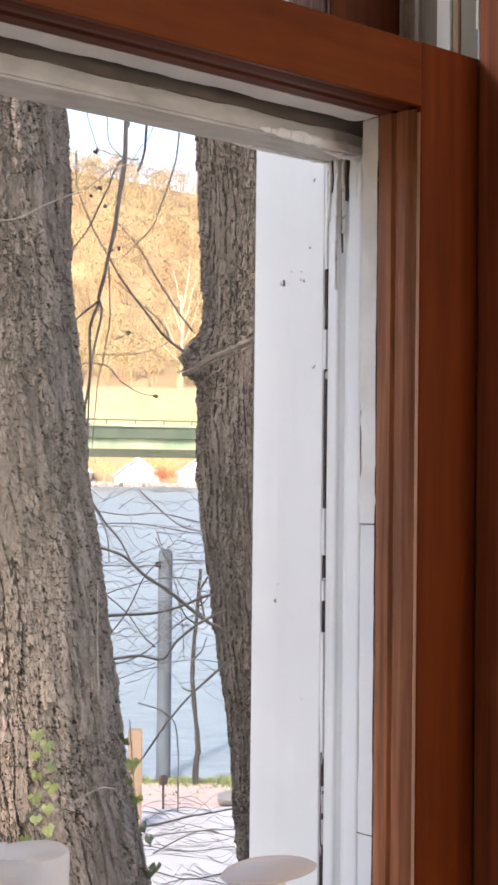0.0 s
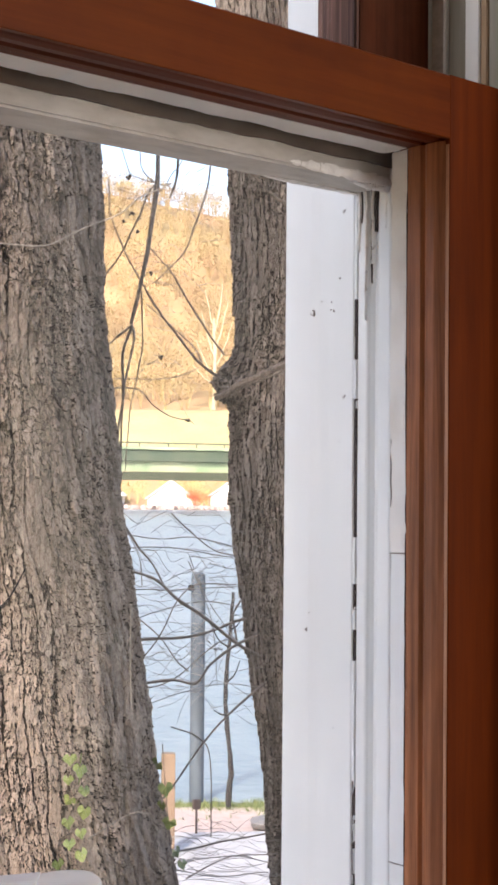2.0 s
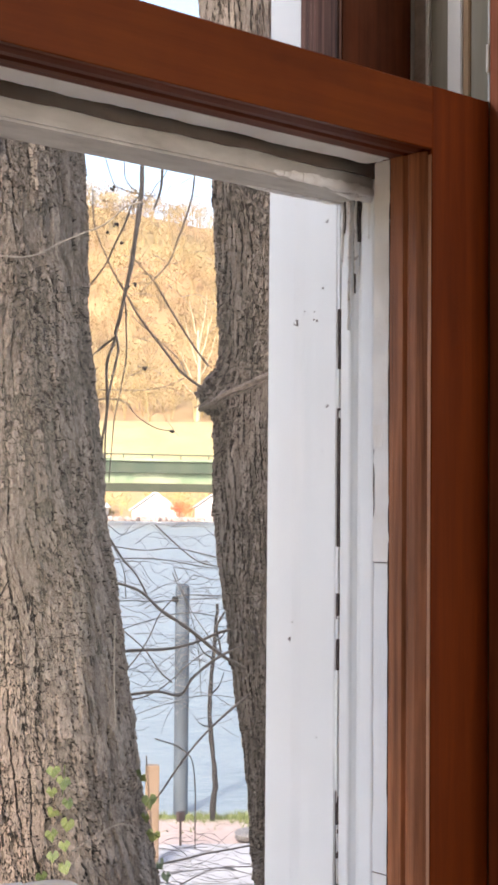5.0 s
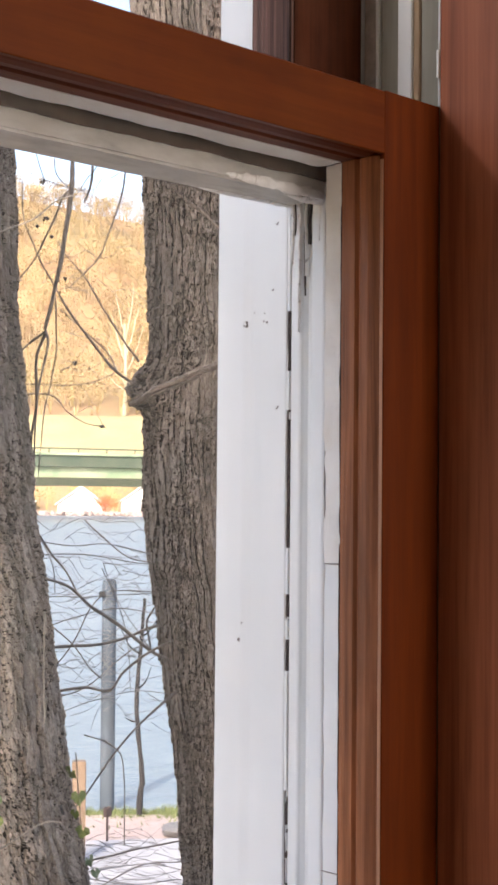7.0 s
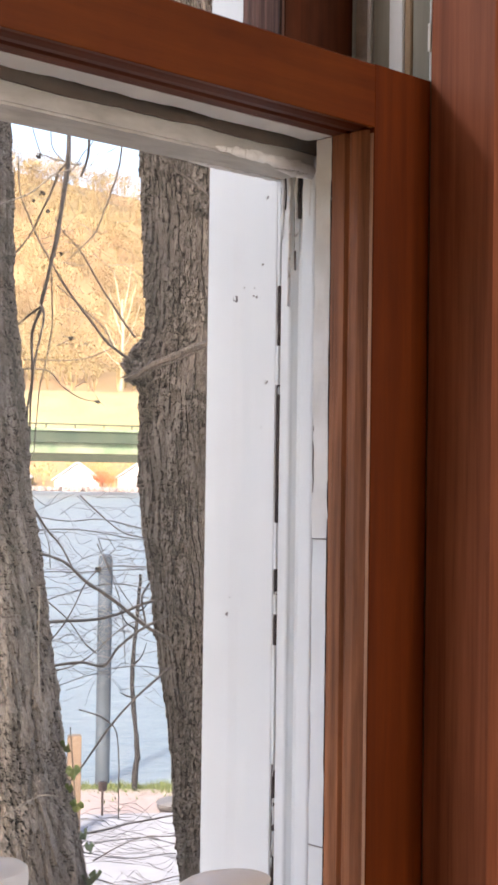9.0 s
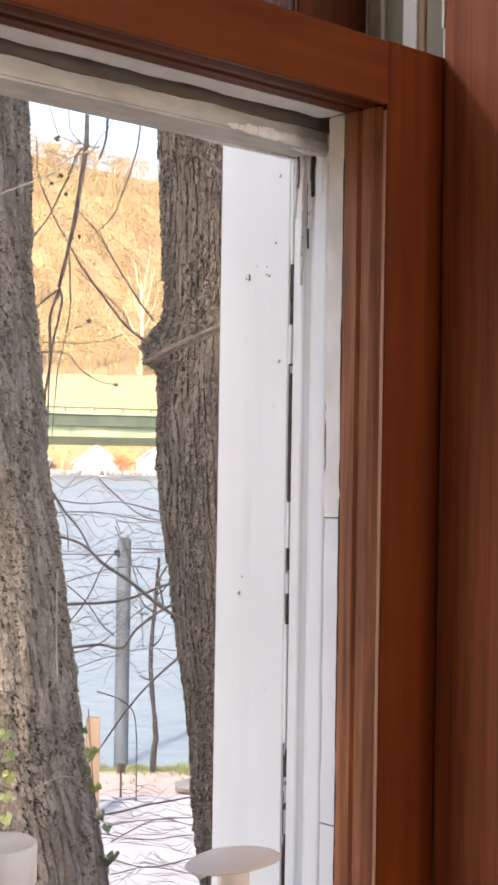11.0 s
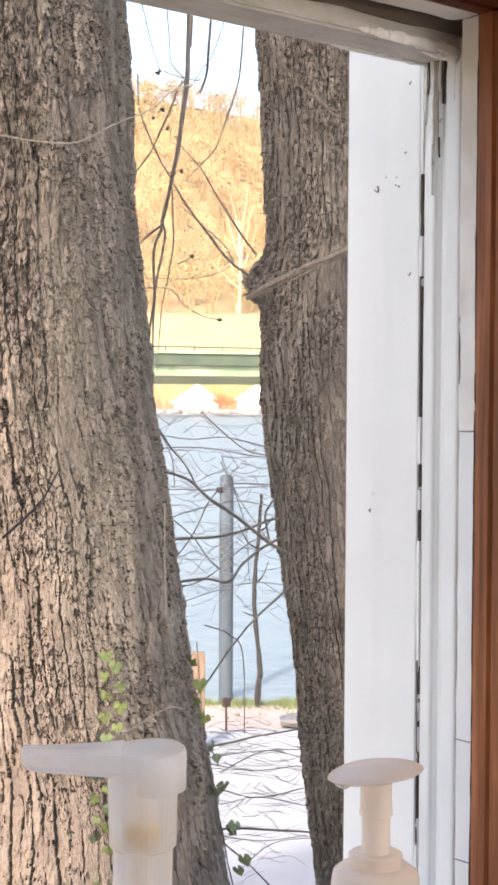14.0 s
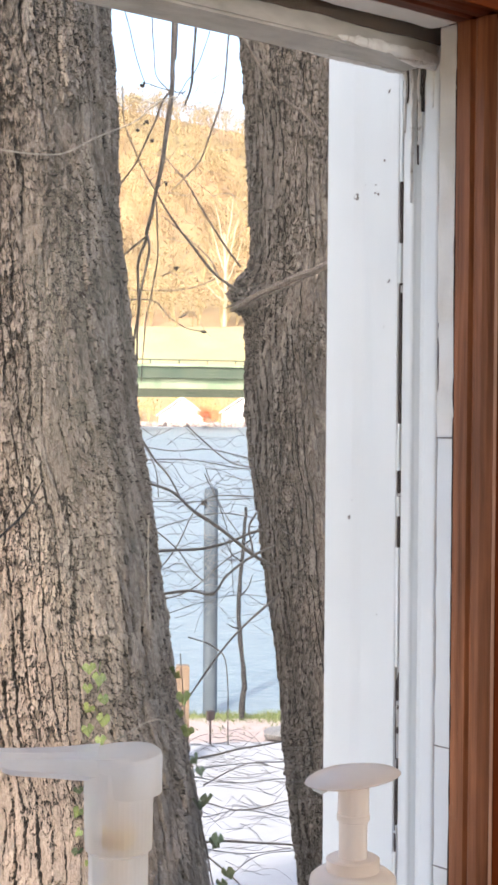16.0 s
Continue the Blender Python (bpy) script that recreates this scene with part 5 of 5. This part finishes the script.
for _ in range(90):
    a, e = rnd.uniform(2.2, 4.4), rnd.uniform(-0.055, 0.125)
    reach = 0.245 + 0.062 * math.exp(-((e - 0.005) / 0.07) ** 2) * max(0.1, math.cos(a - 3.9 + math.pi / 2 - 1.1))
    c = out(6.0 + reach * math.cos(4.42 + (a - 3.3) * 0.20), 0.16 + reach * math.sin(4.42 + (a - 3.3) * 0.20), 1.80 + e)
    m = Matrix.Translation(c) @ Euler((rnd.random() * 3, rnd.random() * 3, 0)).to_matrix().to_4x4() @ Matrix.Diagonal((rnd.uniform(0.007, 0.015), rnd.uniform(0.007, 0.015), rnd.uniform(0.008, 0.02), 1))
    bmesh.ops.create_icosphere(bm, subdivisions=1, radius=1, matrix=m)
part("burr", bm, M_MOSS, side_tree, "dark lumpy burr")
for i, (u, z, d) in enumerate(((-0.344, 1.892, 5.5), (-0.240, 1.655, 5.5), (-0.46, 2.43, 5.45), (-0.435, 2.36, 5.45), (-0.49, 2.40, 5.45), (-0.415, 2.205, 5.5), (-0.39, 2.21, 5.5), (-0.47, 2.57, 5.45))):
    bm = bmesh.new()
    for _ in range(4):
        c = out(d, u, z) + Vector((rnd.uniform(-1, 1), rnd.uniform(-1, 1), rnd.uniform(-1, 1))) * 0.006
        bmesh.ops.create_icosphere(bm, subdivisions=1, radius=rnd.uniform(0.004, 0.008), matrix=Matrix.Translation(c))
    part("seed_head", bm, M_BUD, big_tree, "small dark dry seed head")
sapling = thing("sapling", out(17.2, -0.24, -2.5), "thin dark leafless sapling on the river bank", "sapling")
part("stem", tube([out(17.2, -0.215, -2.6), out(17.2, -0.225, -2.2), out(17.2, -0.205, -1.95), out(17.2, -0.25, -1.45), out(17.2, -0.275, -0.95), out(17.2, -0.245, -0.5), out(17.2, -0.21, -0.1), out(17.2, -0.19, 0.15)], 0.036, 0.018, 8, 0.015), M_DARK, sapling)
for z, du, dz in ((-1.3, -0.16, 0.06), (-0.9, 0.14, 0.25), (-0.5, -0.22, 0.3), (-0.3, 0.2, 0.2)):
    part("branch", tube([out(17.2, -0.25, z), out(17.15, -0.25 + du * 0.5, z + dz * 0.3), out(17.15, -0.25 + du, z + dz)], 0.012, 0.004, 6, 0.01), M_DARK, sapling)
climber = thing("climbing_vine", out(4.7, -0.4, 0.3), "thin pale dry vine lying over the bark", "vine")
stems(CLIMBERS[:1], climber, M_DARK, "stem", 6, 0.002)
stems(CLIMBERS[1:], climber, M_PALE, "stem", 9, 0.002)


def leaf(at, size, turn, tilt, rnd):
    """A pointed five-lobed ivy leaf, slightly cupped."""
    bm = bmesh.new()
    c = bm.verts.new((0, 0, 0.0))
    ring = []
    for a, r in ((-150, 0.62), (-115, 0.80), (-78, 0.98), (-48, 0.84), (-18, 0.98), (0, 1.25), (18, 0.98), (48, 0.84), (78, 0.98), (115, 0.80), (150, 0.62)):
        r *= size * rnd.uniform(0.9, 1.1)
        ring.append(bm.verts.new((math.sin(radians(a)) * r, size * rnd.uniform(0.0, 0.25), math.cos(radians(a)) * -r)))
    for p, q in zip(ring, ring[1:]):
        bm.faces.new((c, p, q))
    m = Matrix.Translation(at) @ Matrix.Rotation(math.atan2(R.y, R.x) + turn, 4, "Z") @ Matrix.Rotation(tilt, 4, "X") @ Matrix.Rotation(rnd.uniform(-0.7, 0.7), 4, "Y")
    bmesh.ops.transform(bm, matrix=m, verts=bm.verts[:])
    return bm


ivy = thing("ivy", out(4.78, -0.56, 0.3), "small yellow-green ivy climbing the big trunk", "ivy")
rnd = random.Random(12)
part("stem", tube([out(4.80, -0.58, -0.6), out(4.80, -0.60, 0.0), out(4.79, -0.565, 0.3), out(4.79, -0.55, 0.52)], 0.004, 0.002, 6, 0.004), M_IVY, ivy)
for i in range(26):
    z = 0.52 - 0.034 * i
    u = -0.557 + (0.020 if i % 2 else -0.020) - (0.03 if z < 0.2 else 0) + rnd.uniform(-0.008, 0.008)
    part("leaf", leaf(out(4.722, u, z), rnd.uniform(0.019, 0.029), rnd.uniform(-0.7, 0.7), rnd.uniform(-0.6, 0.5), rnd), M_IVY if i < 12 or i % 3 else M_IVYD, ivy)
edge_ivy = thing("ivy", out(5.1, -0.27, 0.1), "sparse dark green ivy at the trunk's edge", "ivy")
part("stem", tube([out(5.05, -0.10, -0.7), out(5.08, -0.20, -0.2), out(5.08, -0.26, 0.1), out(5.08, -0.30, 0.5)], 0.004, 0.002, 6, 0.006), M_TWIG, edge_ivy)
for u, z in ((-0.315, 0.44), (-0.285, 0.36), (-0.30, 0.30), (-0.27, 0.24), (-0.245, 0.14), (-0.225, 0.10), (-0.20, 0.0), (-0.235, -0.02), (-0.16, -0.14), (-0.175, -0.16), (-0.13, -0.26), (-0.15, -0.30), (-0.11, -0.38), (-0.09, -0.45)):
    part("leaf", leaf(out(5.05, u, z), rnd.uniform(0.020, 0.034), rnd.uniform(-0.9, 0.9), rnd.uniform(-0.3, 0.5), rnd), M_IVY if z > 0.2 else M_IVYD, edge_ivy)

# chips and nail holes in the white outer board
for y, z, sz in ((0.1325, 1.5130, 0.0020), (0.1045, 1.4585, 0.0017), (0.1363, 1.3097, 0.0017), (0.1165, 1.5140, 0.0009), (0.1139, 1.5130, 0.0011), (0.1086, 1.5333, 0.0011), (0.1160, 1.5190, 0.0007), (0.1250, 1.5200, 0.0006), (0.1055, 1.5757, 0.0016), (0.1338, 1.3207, 0.0006), (0.1080, 1.43, 0.0006), (0.1120, 1.25, 0.0006)):
    # a thin flake with a ragged, three-cornered outline
    bm = bmesh.new()
    rnd = random.Random(int(z * 10000))
    rim = []
    turn = rnd.uniform(0, math.tau)
    for k in range(14):
        a = math.tau * k / 14 + turn
        r = sz * (0.55 + (0.6 if sz > 0.0018 else 0.3) * abs(math.cos(1.5 * (a - turn)))) * rnd.uniform(0.75, 1.15)
        rim.append((y + math.cos(a) * r * 1.1, z + math.sin(a) * r))
    face = 0.0200 if y < 0.1290 else 0.0191
    top = [bm.verts.new((face - 0.0003, a, b)) for a, b in rim]
    low = [bm.verts.new((face + 0.0006, a, b)) for a, b in rim]
    bm.faces.new(top)
    for k in range(14):
        bm.faces.new((top[k], top[(k + 1) % 14], low[(k + 1) % 14], low[k]))
    bmesh.ops.recalc_face_normals(bm, faces=bm.faces[:])
    part("paint_chip", bm, M_CHIP, window, "chipped dark spot")
    if sz > 0.0015 and z > 1.4:
        # paint still clinging in the middle of the chip
        bm = bmesh.new()
        top = [bm.verts.new((face - 0.0006, y + 0.0002 + (a - y) * 0.55, z + 0.0003 + (b - z) * 0.55)) for a, b in rim]
        low = [bm.verts.new((face + 0.0004, y + 0.0002 + (a - y) * 0.60, z + 0.0003 + (b - z) * 0.60)) for a, b in rim]
        bm.faces.new(top)
        for k in range(14):
            bm.faces.new((top[k], top[(k + 1) % 14], low[(k + 1) % 14], low[k]))
        bmesh.ops.recalc_face_normals(bm, faces=bm.faces[:])
        part("paint_flake", bm, M_WHITE, window, "curled flake of white paint")
